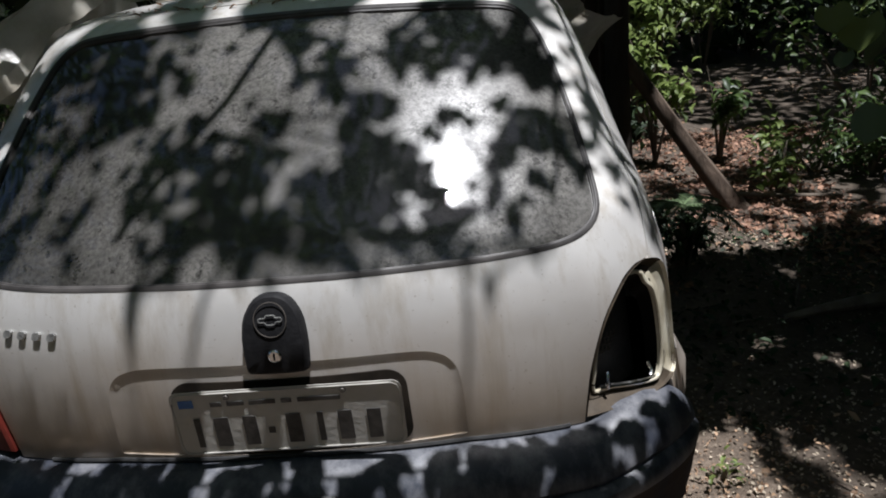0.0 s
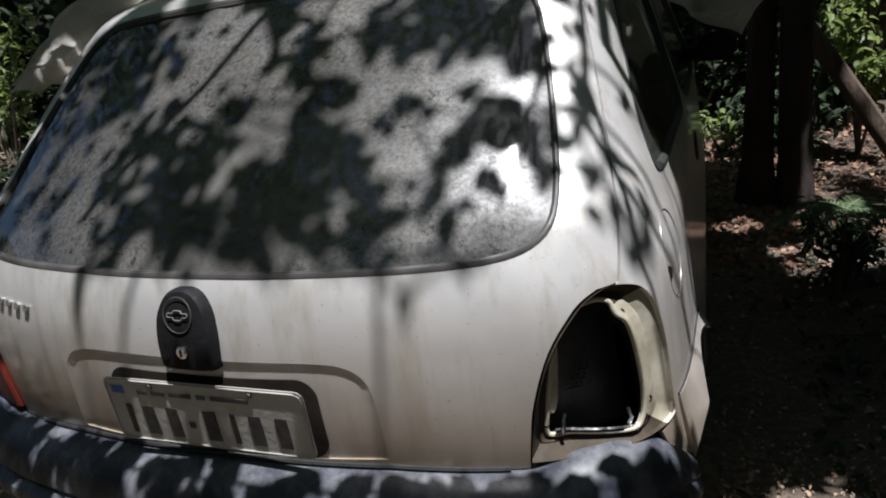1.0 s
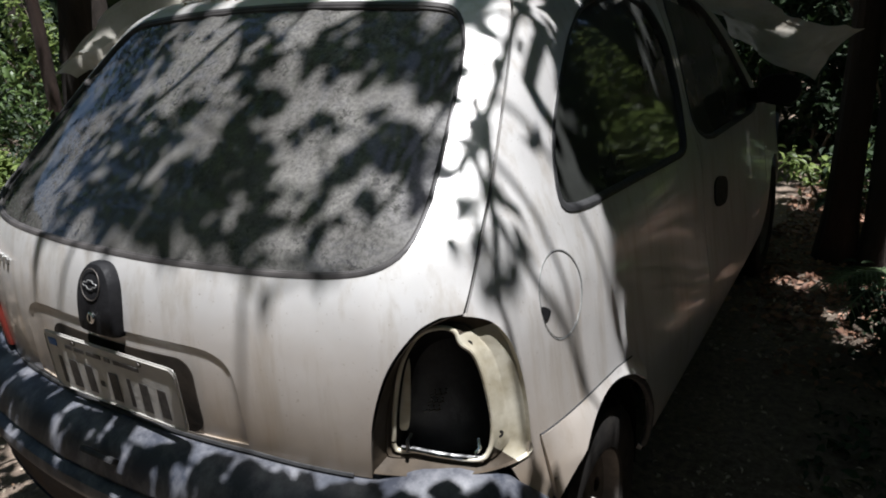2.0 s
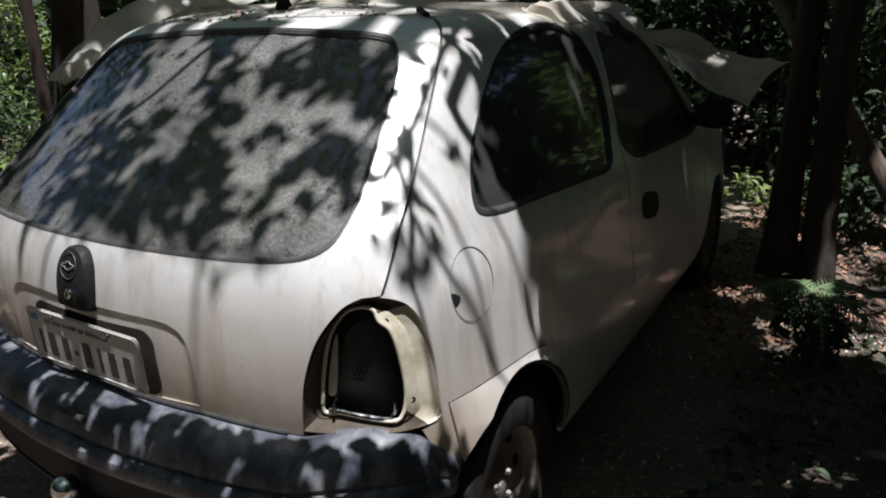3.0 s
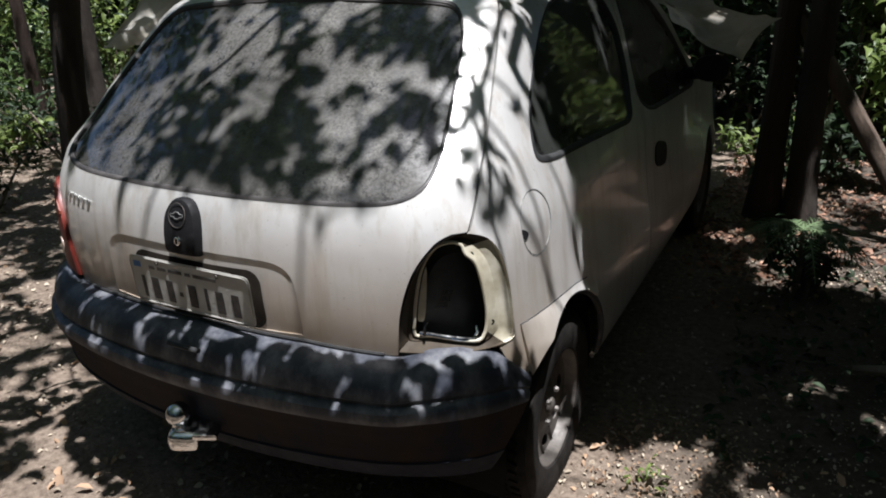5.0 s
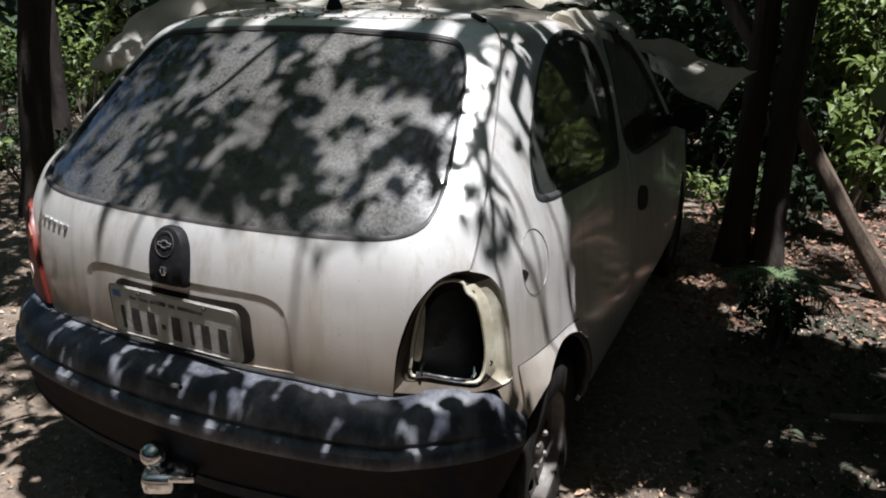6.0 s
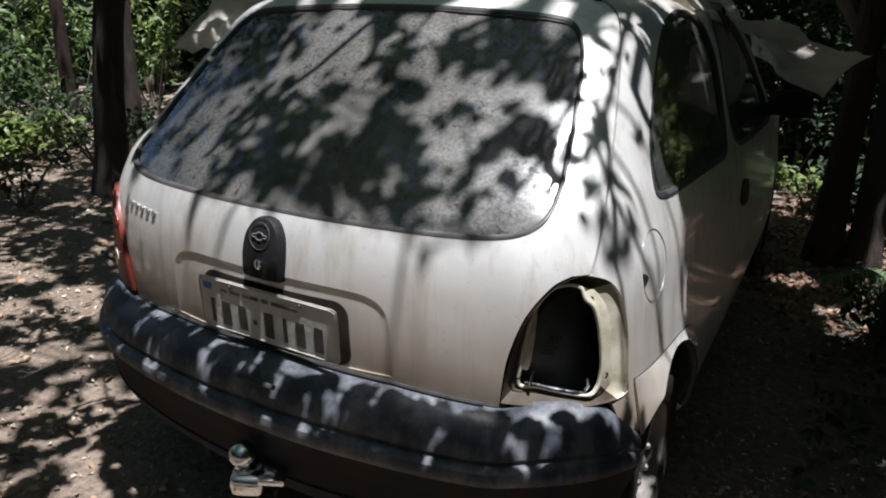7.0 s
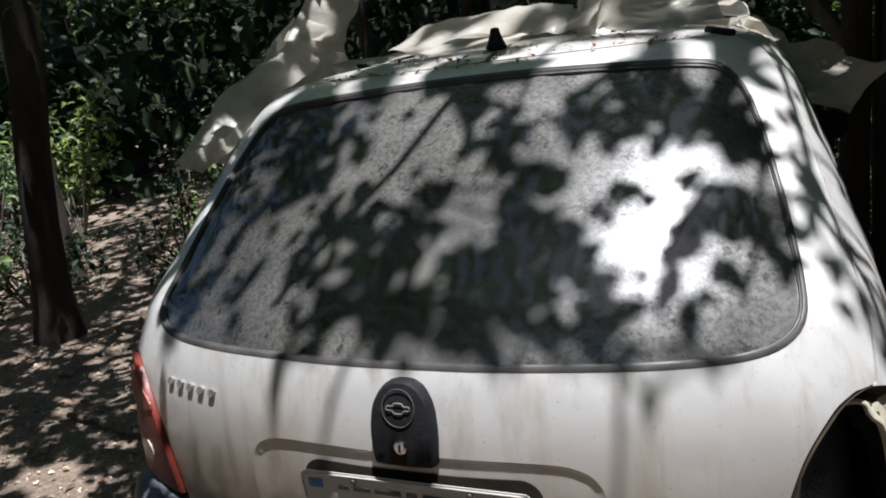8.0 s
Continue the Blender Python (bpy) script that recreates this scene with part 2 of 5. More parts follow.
LEVELS = np.array([(.10, .10, .17, .70, 1), (.20, .20, .165, .735, 1), (.30, .30, .16, .772, 1), (.40, .40, .16, .786, 1), (.50, .50, .16, .784, 1), (.58, .58, .158, .772, 1), (.64, .64, .152, .763, 1),
                   (.72, .72, .148, .753, 1), (.80, .80, .150, .745, 1), (.86, .86, .157, .737, 1), (.91, .91, .169, .724, 1),
                   (.945, .945, .182, .713, 1), (.976, .976, .200, .705, .98), (1.05, 1.05, .285, .680, .92), (1.15, 1.15, .404, .651, .78),
                   (1.25, 1.25, .527, .618, .66), (1.325, 1.325, .620, .585, .57), (1.346, 1.346, .648, .572, .55), (1.368, 1.365, .685, .55, .5),
                   (1.44, 1.388, .75, .49, .45), (1.53, 1.405, .83, .40, .4), (1.66, 1.418, .95, .27, .4), (1.80, 1.424, 1.08, .12, .4),
                   (1.92, 1.426, 1.18, .0, .4)])


def smooth_table(table, keys, count):
    """A smooth curve through the rows of a table, sampled evenly by its key."""
    slopes = np.gradient(table, keys, axis=0)
    at = np.linspace(keys[0], keys[-1], count)
    n = np.clip(np.searchsorted(keys, at, side="right") - 1, 0, len(keys) - 2)
    h = (keys[n + 1] - keys[n])[:, None]
    s = ((at - keys[n]) / h[:, 0])[:, None]
    a, b, da, db = table[n], table[n + 1], slopes[n] * h, slopes[n + 1] * h
    return at, a + s * s * (3 - 2 * s) * (b - a) + s * (1 - s) * ((1 - s) * da - s * db)


ARC = np.r_[0, np.cumsum(np.hypot(*(np.diff(PLAN, axis=0) * (.75, 1)).T))]
PLAN_AT, PLAN_XY = smooth_table(PLAN, ARC, 900)
LEVEL_AT, LEVEL_ROWS = smooth_table(LEVELS[:, 1:], LEVELS[:, 0], 900)


def body(c, v):
    """A point of the bodywork: c runs round the plan from the middle of the tail, v up the section and over the roof."""
    z, tail, half, flat = (float(np.interp(v, LEVEL_AT, LEVEL_ROWS[:, n])) for n in range(4))
    x, y = (float(np.interp(abs(c), PLAN_AT, PLAN_XY[:, n])) for n in range(2))
    return np.array((x * half if c >= 0 else -x * half * FAR_SIDE, tail + y - (1 - flat) * min(y, .2), z))


def around(y, v):
    """The c at which the flank at v stands at the length y."""
    tail, flat = (float(np.interp(v, LEVEL_AT, LEVEL_ROWS[:, n])) for n in (1, 3))
    rows = PLAN_XY[:, 1] - (1 - flat) * np.minimum(PLAN_XY[:, 1], .2)
    return float(np.interp(y - tail, rows, PLAN_AT))


# ---- building helpers ----
from mathutils import geometry


def thing(name, place=(0, 0, 0), turn=(0, 0, 0), **tags):
    ob = new(name)
    ob.matrix_world = pose(*place, *turn)
    ob.empty_display_size = .1
    return tagged(ob, **tags)


def part(name, bm, material, parent, label="", smooth=True):
    me = bpy.data.meshes.new(name)
    if smooth:
        for f in bm.faces:
            f.smooth = True
        for e in bm.edges:
            if len(e.link_faces) == 2 and e.calc_face_angle(0) > radians(38):
                e.smooth = False
    bm.to_mesh(me)
    bm.free()
    me.materials.append(material)
    ob = new(name, me)
    ob.parent = parent
    return tagged(ob, label=label)


def mesh_of(verts, faces, name="mesh"):
    me = bpy.data.meshes.new(name)
    me.from_pydata([tuple(v) for v in verts], [], faces)
    me.update()
    return me


def bm_of(verts, faces):
    bm = bmesh.new()
    vs = [bm.verts.new(v) for v in verts]
    for f in faces:
        try:
            bm.faces.new([vs[i] for i in f])
        except ValueError:
            pass
    return bm


def inside(p, loop):
    x, y = p
    hit = False
    for (ax, ay), (bx, by) in zip(loop, loop[1:] + loop[:1]):
        if (ay > y) != (by > y) and x < ax + (y - ay) / (by - ay) * (bx - ax):
            hit = not hit
    return hit


def dense(loop, step, closed=True):
    out = []
    pairs = list(zip(loop, loop[1:] + loop[:1])) if closed else list(zip(loop, loop[1:]))
    for a, b in pairs:
        n = max(1, math.ceil(math.dist(a, b) / step))
        out += [tuple(a[k] + (b[k] - a[k]) * i / n for k in range(len(a))) for i in range(n)]
    return out if closed else out + [tuple(loop[-1])]


def rounded(loop, rounds=2):
    """Corner cutting: a closed loop with soft corners."""
    for _ in range(rounds):
        loop = [q for a, b in zip(loop, loop[1:] + loop[:1]) for q in (tuple(.78 * s + .22 * t for s, t in zip(a, b)), tuple(.22 * s + .78 * t for s, t in zip(a, b)))]
    return loop


def spline(pts, closed=True, fine=8):
    """A smooth curve through points."""
    n = len(pts)
    out = []
    for i in range(n if closed else n - 1):
        get = (lambda k: pts[k % n]) if closed else (lambda k: pts[min(max(k, 0), n - 1)])
        p0, p1, p2, p3 = (Vector(get(i + k)) for k in (-1, 0, 1, 2))
        for k in range(fine):
            s = k / fine
            q = .5 * (2 * p1 + (p2 - p0) * s + (2 * p0 - 5 * p1 + 4 * p2 - p3) * s * s + (3 * p1 - p0 - 3 * p2 + p3) * s ** 3)
            out.append(tuple(q))
    return out if closed else out + [tuple(pts[-1])]


def even(loop, count):
    """A closed loop resampled to count points, from its first point on."""
    pts = np.array(list(loop) + [loop[0]], float)
    far = np.r_[0, np.cumsum(np.linalg.norm(np.diff(pts, axis=0), axis=1))]
    at = np.linspace(0, far[-1], count, endpoint=False)
    return [tuple(np.interp(a, far, pts[:, k]) for k in range(pts.shape[1])) for a in at]


def grown(loop, d):
    """A counter-clockwise loop moved outwards by d."""
    out = []
    for a, b, c in zip(loop[-1:] + loop[:-1], loop, loop[1:] + loop[:1]):
        t = Vector((c[0] - a[0], c[1] - a[1]))
        t = t.normalized() if t.length else Vector((1, 0))
        out.append((b[0] + t.y * d, b[1] - t.x * d))
    return out


def flip(loop):
    return [(-c, v) for c, v in reversed(loop)]


def skin(c, v, lift=0.0):
    """A point of the bodywork, lifted along its normal."""
    p = body(c, v)
    if not lift:
        return Vector(p)
    return Vector(p) + float(lift) * skin_normal(c, v)


def skin_normal(c, v):
    return Vector(body(c + .004, v) - body(c - .004, v)).cross(Vector(body(c, v + .004) - body(c, v - .004))).normalized()


def panel(outline, holes=(), step=.035, lift=None, thick=.008, at=None):
    """A pressed panel: the part of the bodywork inside the outline and outside the holes, with a thickness. at: another surface."""
    outline = dense(outline, step)
    holes = [dense(h, step) for h in holes]
    pts, edges = [], []
    for loop in (outline, *holes):
        n0 = len(pts)
        pts += loop
        edges += [(n0 + i, n0 + (i + 1) % len(loop)) for i in range(len(loop))]
    rim = np.array(pts)
    lo, hi = rim.min(0), rim.max(0)
    for i, c in enumerate(np.arange(lo[0] + step / 2, hi[0], step)):
        for v in np.arange(lo[1] + (step / 2 if i % 2 else step), hi[1], step):
            if inside((c, v), outline) and not any(inside((c, v), h) for h in holes):
                if ((rim - (c, v)) ** 2).sum(1).min() > (.45 * step) ** 2:
                    pts.append((c, v))
    vs, _, faces, *_ = geometry.delaunay_2d_cdt([Vector(p) for p in pts], edges, [], 0, 1e-6)
    kept = []
    for f in faces:
        m = sum((vs[i] for i in f), Vector((0, 0))) / len(f)
        if inside(m, outline) and not any(inside(m, h) for h in holes):
            kept.append(tuple(f))
    front, back = [], []
    for p in vs:
        up = lift(p.x, p.y) if callable(lift) else (lift or 0.0)
        if at:
            a, n = at(p.x, p.y)
        else:
            a, n = skin(p.x, p.y), skin_normal(p.x, p.y)
        front.append(a + up * n)
        back.append(a + (up - thick) * n)
    count = {}
    for f in kept:
        for a, b in zip(f, f[1:] + f[:1]):
            count[(a, b)] = count.get((a, b), 0) + 1
    n = len(vs)
    faces = kept + [tuple(n + i for i in reversed(f)) for f in kept]
    faces += [(b, a, n + a, n + b) for a, b in count if (b, a) not in count]
    bm = bm_of(front + back, faces)
    loose = [v for v in bm.verts if not v.link_faces]
    bmesh.ops.delete(bm, geom=loose, context="VERTS")
    return bm


def ribbon(rows, close_u=True, close_v=False):
    """A skin over rows of equally many points."""
    m = len(rows[0])
    verts = [p for row in rows for p in row]
    faces = []
    for r in range(len(rows) if close_v else len(rows) - 1):
        s = (r + 1) % len(rows)
        for i in range(m if close_u else m - 1):
            j = (i + 1) % m
            faces.append((r * m + i, r * m + j, s * m + j, s * m + i))
    bm = bm_of(verts, faces)
    bmesh.ops.recalc_face_normals(bm, faces=bm.faces)
    return bm


def tube(points, radius, sides=8, closed=False, flat=1.0):
    """A round bar along points; radius: a number or one for each point."""
    pts = [Vector(p) for p in points]
    rows = []
    up = Vector((0, 0, 1))
    for i, p in enumerate(pts):
        a = pts[i - 1] if i or closed else p
        b = pts[(i + 1) % len(pts)] if i + 1 < len(pts) or closed else p
        t = (b - a).normalized()
        side = t.cross(up)
        side = side.normalized() if side.length > .05 else t.cross(Vector((1, 0, 0))).normalized()
        top = side.cross(t).normalized()
        r = radius[i] if isinstance(radius, (list, tuple)) else radius
        rows.append([p + r * (math.cos(k * math.tau / sides) * side + flat * math.sin(k * math.tau / sides) * top) for k in range(sides)])
    bm = ribbon(rows, True, closed)
    if not closed:
        bm.verts.ensure_lookup_table()
        n = len(bm.verts)
        for ring in (list(range(sides)), list(range(n - sides, n))):
            try:
                bm.faces.new([bm.verts[i] for i in ring])
            except ValueError:
                pass
        bmesh.ops.recalc_face_normals(bm, faces=bm.faces)
    return bm


def block(size, bevel=.004, centre=(0, 0, 0), segments=2):
    bm = bmesh.new()
    bmesh.ops.create_cube(bm, size=1)
    bmesh.ops.scale(bm, vec=size, verts=bm.verts)
    if bevel:
        bmesh.ops.bevel(bm, geom=list(bm.edges), offset=bevel, segments=segments, affect="EDGES", profile=.6)
    bmesh.ops.translate(bm, vec=centre, verts=bm.verts)
    return bm


def lathe(profile, count, axis="x"):
    """A turned body: profile of (radius, along)."""
    rows = []
    for k in range(count):
        a = k * math.tau / count
        rows.append([Vector((u, r * math.cos(a), r * math.sin(a))) if axis == "x" else Vector((r * math.cos(a), r * math.sin(a), u)) for r, u in profile])
    return ribbon(rows, False, True)


def moved(bm, m):
    bmesh.ops.transform(bm, matrix=m, verts=bm.verts)
    return bm


def soft_box(w, h, r, n=6):
    """A rectangle round the origin with round corners, counter-clockwise."""
    out = []
    for cx, cy, a0 in ((w / 2 - r, -h / 2 + r, -90), (w / 2 - r, h / 2 - r, 0), (-w / 2 + r, h / 2 - r, 90), (-w / 2 + r, -h / 2 + r, 180)):
        out += [(cx + r * math.cos(radians(a0 + 90 * k / n)), cy + r * math.sin(radians(a0 + 90 * k / n))) for k in range(n + 1)]
    return out


def flank(*pts):
    """Points given as length and height on the flank, as places on the bodywork."""
    return [(around(y, z), z) for y, z in pts]


def flank_line(*pts, step=.05):
    """The same for a broken line that is to stay straight on the flank."""
    return flank(*dense(list(pts), step, False))


def sway(p, scale, size, seed=0.0):
    return size * noise.noise_vector(Vector(p) * scale + Vector((seed, seed * 1.7, seed * .3)))


# ---- the car ----
car = thing("hatchback_car", label="abandoned dusty silver three-door hatchback on the forest floor", category="car")

LAMP_OUT = [(.524, .616), (.533, .66), (.550, .725), (.584, .806), (.634, .864), (.675, .884), (.709, .886), (.756, .868), (.788, .826), (.806, .765), (.810, .70), (.803, .64), (.790, .616), (.66, .614)]
LAMP_IN = [(.561, .642), (.566, .685), (.579, .742), (.600, .812), (.632, .858), (.668, .871), (.694, .864), (.702, .842), (.722, .822), (.735, .782), (.742, .72), (.738, .675), (.724, .642), (.700, .632), (.607, .641)]
GLASS = [(0, .953), (.13, .952), (.26, .951), (.43, .948), (.525, .950), (.585, .962), (.625, .988), (.643, 1.03), (.650, 1.09), (.652, 1.18), (.650, 1.26), (.640, 1.305), (.612, 1.336), (.55, 1.349), (.4, 1.358), (.2, 1.366)]
GLASS = spline(GLASS + [(0, 1.369)] + flip(GLASS[1:]), True, 5)
SEAM = [(.709, .889), (.728, .93), (.743, .978), (.752, 1.05), (.756, 1.12), (.757, 1.20), (.759, 1.27), (.762, 1.33), (.752, 1.375), (.725, 1.41), (.66, 1.425), (.5, 1.432), (.25, 1.436)]
EDGE = [(.519, .604), (.530, .66), (.546, .727), (.580, .809), (.630, .868), (.672, .888)]
EDGE, SEAM_FINE = spline(EDGE, False, 5), spline(SEAM, False, 4)
BOTTOM = [(.30, .620), (.15, .632)]
HATCH = EDGE + SEAM_FINE + [(0, 1.437)] + flip(EDGE + SEAM_FINE) + flip(BOTTOM) + [(0, .634)] + BOTTOM[::-1]


LAMP_RIM = LAMP_OUT[11:5:-1]
LAMP_OUT = spline(LAMP_OUT[:12], False, 5) + spline(LAMP_OUT[11:], False, 4)[1:]
LAMP_IN = spline(LAMP_IN, True, 4)


RECESS = [(.300, .640), (.303, .70), (.300, .765), (.286, .796), (.262, .811), (.225, .818), (.12, .821)]
RECESS = even(spline(RECESS + flip(RECESS), False, 5), 150)
part("hatch", panel(HATCH, [GLASS, RECESS], .021, None, .012), PAINT, car, "dusty silver tailgate with a pressed plate recess")


def recess_lift(c, v):
    """The plate recess: a sharp step along its top, soft sides, running out towards its foot."""
    soft = lambda s: (lambda q: q * q * (3 - 2 * q))(min(max(s, 0), 1))
    top = float(np.interp(abs(c), (0, .12, .225, .262, .286, .300, .303), (.821, .821, .818, .811, .796, .765, .70)))
    return -(.0028 + .001 * min(max((v - .642) / .15, 0), 1)) * soft((.303 - abs(c)) / .012) * soft((top - v) / .009)


part("plate_recess", panel(RECESS, (), .011, recess_lift, .004), PAINT, car)
# Flat panel almost flush with the recess; the pocket's shade is its colour.
part("plate_pocket", panel([(.008 + x, .716 + z) for x, z in soft_box(.400, .150, .035)], (), .02, lambda c, v: recess_lift(c, v) + .0025, .002), POCKET_SHADE, car, "flat dark panel for the shaded pocket behind the plate")
part("rear_glass", panel(grown(GLASS, .002), (), .05, -.006, .004), REAR_GLASS, car, "dusty dark rear window pane in dappled sun")
seal_loop = even(GLASS, 220)
part("window_seal", ribbon([[skin(c, v, up) for c, v in grown(seal_loop, d)] for d, up in ((.002, -.004), (.0015, .0005), (-.002, .0015), (-.006, .0005), (-.007, -.002), (-.009, -.003), (-.010, -.007))]), SEAL, car, "dusty rubber window seal")


def lamp_cavity():
    """The step from the panel edge to the hole: steep and deep towards the tailgate, broad and shallow towards the flank."""
    out, inn = (even(loop, 140) for loop in (LAMP_OUT, LAMP_IN))
    rows = []
    for k, cut in ((0, 0), (.03, .007), (.30, .010), (.48, .0125), (.52, .0125), (.60, .009), (.80, .008), (.90, .004), (.96, .003), (1, .006), (1, .014)):
        row = []
        for p, q in zip(out, inn):
            deep = .006 + .022 * min(max((.70 - q[0]) / .09, 0), 1)
            c, v = (a + (b - a) * k for a, b in zip(p, q))
            row.append(skin(c, v, -.001 - deep * min(k * 1.15, 1) - (cut - .003)))
        rows.append(row)
    return rows


rows = lamp_cavity()
cavity = part("lamp_recess", ribbon(rows[8:]), PRIMER, car, "bare cream metal recess of a missing tail lamp")
# Brown band on the tailgate side and along the foot of the recess.
part("lamp_gutter", ribbon([row[-36:] + row[:62] for row in rows[:9]], False), GUTTER_BROWN, cavity, "brown gutter along the tailgate edge")
part("lamp_flange", ribbon([row[61:-35] for row in rows[:9]], False), PRIMER, cavity, "cream metal flange")
part("hole_rim", tube([p.copy() for p in rows[9]], .0042, 8, True), PRIMER, cavity, "bright cream rim of the lamp hole")
part("inner_wall", ribbon([rows[-1], [p + Vector((-.01, .05, -.045)) for p in rows[-1]]]), INNER_SHADE, cavity)
# Black on this body panel stands in for the shade inside the hole.
part("inner_panel", panel([(.545, .60), (.80, .60), (.80, .90), (.545, .90)], (), .04, -.085, .004), RUBBER, cavity, "inner body panel blackened for the shade behind the lamp hole")
part("inner_flange", panel(rounded([(.560, .665), (.590, .665), (.612, .815), (.590, .812)], 2), (), .02, -.055, .004), PRIMER, cavity, "grimy cream inner flange")
for c, v in ((.716, .838), (.752, .668)):
    part("screw_hole", moved(lathe([(.0, .001), (.004, .002), (.007, .0015), (.008, 0)], 12, "z"), Matrix.Translation(skin(c, v, -.013)) @ skin_normal(c, v).to_track_quat("Z", "Y").to_matrix().to_4x4()), BLACK, cavity)
part("clip", tube([skin(.585, .648, -.02), skin(.589, .668, -.022), skin(.596, .678, -.03)], .0035, 6), CHROME, cavity, "bright bent metal clip")
part("clip", tube([skin(.700, .637, -.018), skin(.712, .645, -.022), skin(.715, .66, -.03)], .0035, 6), CHROME, cavity, "bright bent metal clip")
part("lamp_sill", tube([skin(c, .648 - .12 * (c - .57), -.030 + .17 * max(c - .60, 0)) for c in np.linspace(.572, .712, 12).tolist()], .0055, 8), CHROME, cavity, "worn bright lower edge")
back = bmesh.new()
for n in range(9):
    c, v = .615 + .012 * (n % 4) + .01 * (n // 4), .69 + .016 * (n // 3)
    b = tube([skin(c, v, -.078), skin(c + .012, v + .004, -.078), skin(c + .012, v + .012, -.078)], .002, 5)
    me = bpy.data.meshes.new("bit")
    b.to_mesh(me)
    b.free()
    back.from_mesh(me)
part("wiring", back, STEEL, cavity, "dim wiring inside the body")

# far tail lamp, whole
lens = even(flip(LAMP_OUT), 90)
mid = (-.672, .745)
part("tail_lamp", ribbon([[skin(mid[0] + (c - mid[0]) * k, mid[1] + (v - mid[1]) * k, up) for c, v in lens] for k, up in ((.985, -.02), (.985, .005), (.955, .010), (.8, .011), (.5, .011), (.02, .011))]), RED_LENS, car, "faded red tail lamp lens")
lamp = car.children[-1]
part("indicator_lens", panel(rounded(flip([(.56, .79), (.775, .79), (.74, .845), (.69, .868), (.63, .848)]), 2), (), .03, .0125, .004), ORANGE_LENS, lamp, "faded orange indicator lens")
part("reverse_lens", panel([(-.635 + .030 * math.cos(a), .690 + .026 * math.sin(a)) for a in np.linspace(0, math.tau, 24, endpoint=False)], (), .012, .0128, .004), WHITE_LENS, lamp, "milky reversing lens")

# flanks
AXLE = (.685, .262)


def arch(radius, low, high, count):
    return [(AXLE[0] + radius * (math.cos(a) if math.cos(a) < 0 else .93 * math.cos(a)), AXLE[1] + radius * math.sin(a)) for a in np.linspace(radians(low), radians(high), count)]


ARCH = arch(.335, 0, 134, 18)
FRONT_ARCH = [(3.03 + .31 * math.cos(a), .28 + .31 * math.sin(a)) for a in np.linspace(0, math.pi, 20)]
QUARTER_WINDOW = rounded(flank((.650, .965), (1.0, .945), (1.25, .930), (1.485, .916), (1.525, 1.02), (1.552, 1.12), (1.548, 1.22), (1.49, 1.31), (1.39, 1.348), (1.20, 1.352), (1.03, 1.325), (.90, 1.27), (.79, 1.19), (.70, 1.11), (.650, 1.03)), 2)
DOOR_WINDOW = rounded(flank((1.622, .908), (2.1, .89), (2.60, .872), (2.54, .95), (2.30, 1.15), (2.06, 1.29), (1.86, 1.34), (1.65, 1.345), (1.632, 1.15)), 2)
FUEL = [(around(.56 + .078 * math.cos(a), .848 + .078 * math.sin(a)), .848 + .078 * math.sin(a)) for a in np.linspace(0, math.tau, 40, endpoint=False)]
quarter = [(.790, .612)] + spline(LAMP_RIM, False, 5) + [(c + .007, v) for c, v in spline(SEAM[:8], False, 4)] + [(.767, 1.372), (.757, 1.394), (.775, 1.40), (.85, 1.40)]
quarter += flank_line((1.1, 1.40), (1.35, 1.40), (1.581, 1.40), (1.581, .24), (1.03, .23)) + flank(*ARCH)
quarter += [(.824, .505), (.790, .535), (.765, .57), (.755, .603)]
door = flank_line((1.589, .24), (2.70, .24), (2.73, .50), (2.72, .86), (2.68, .90), (2.36, 1.18), (2.10, 1.33), (1.95, 1.375), (1.589, 1.385), (1.589, .26))
wing = flank_line((2.712, .24), (2.715, .24)) + flank(*FRONT_ARCH[::-1]) + flank_line((3.40, .30), (3.42, .50), (3.38, .70), (3.2, .80), (2.9, .865), (2.728, .875), (2.738, .5))


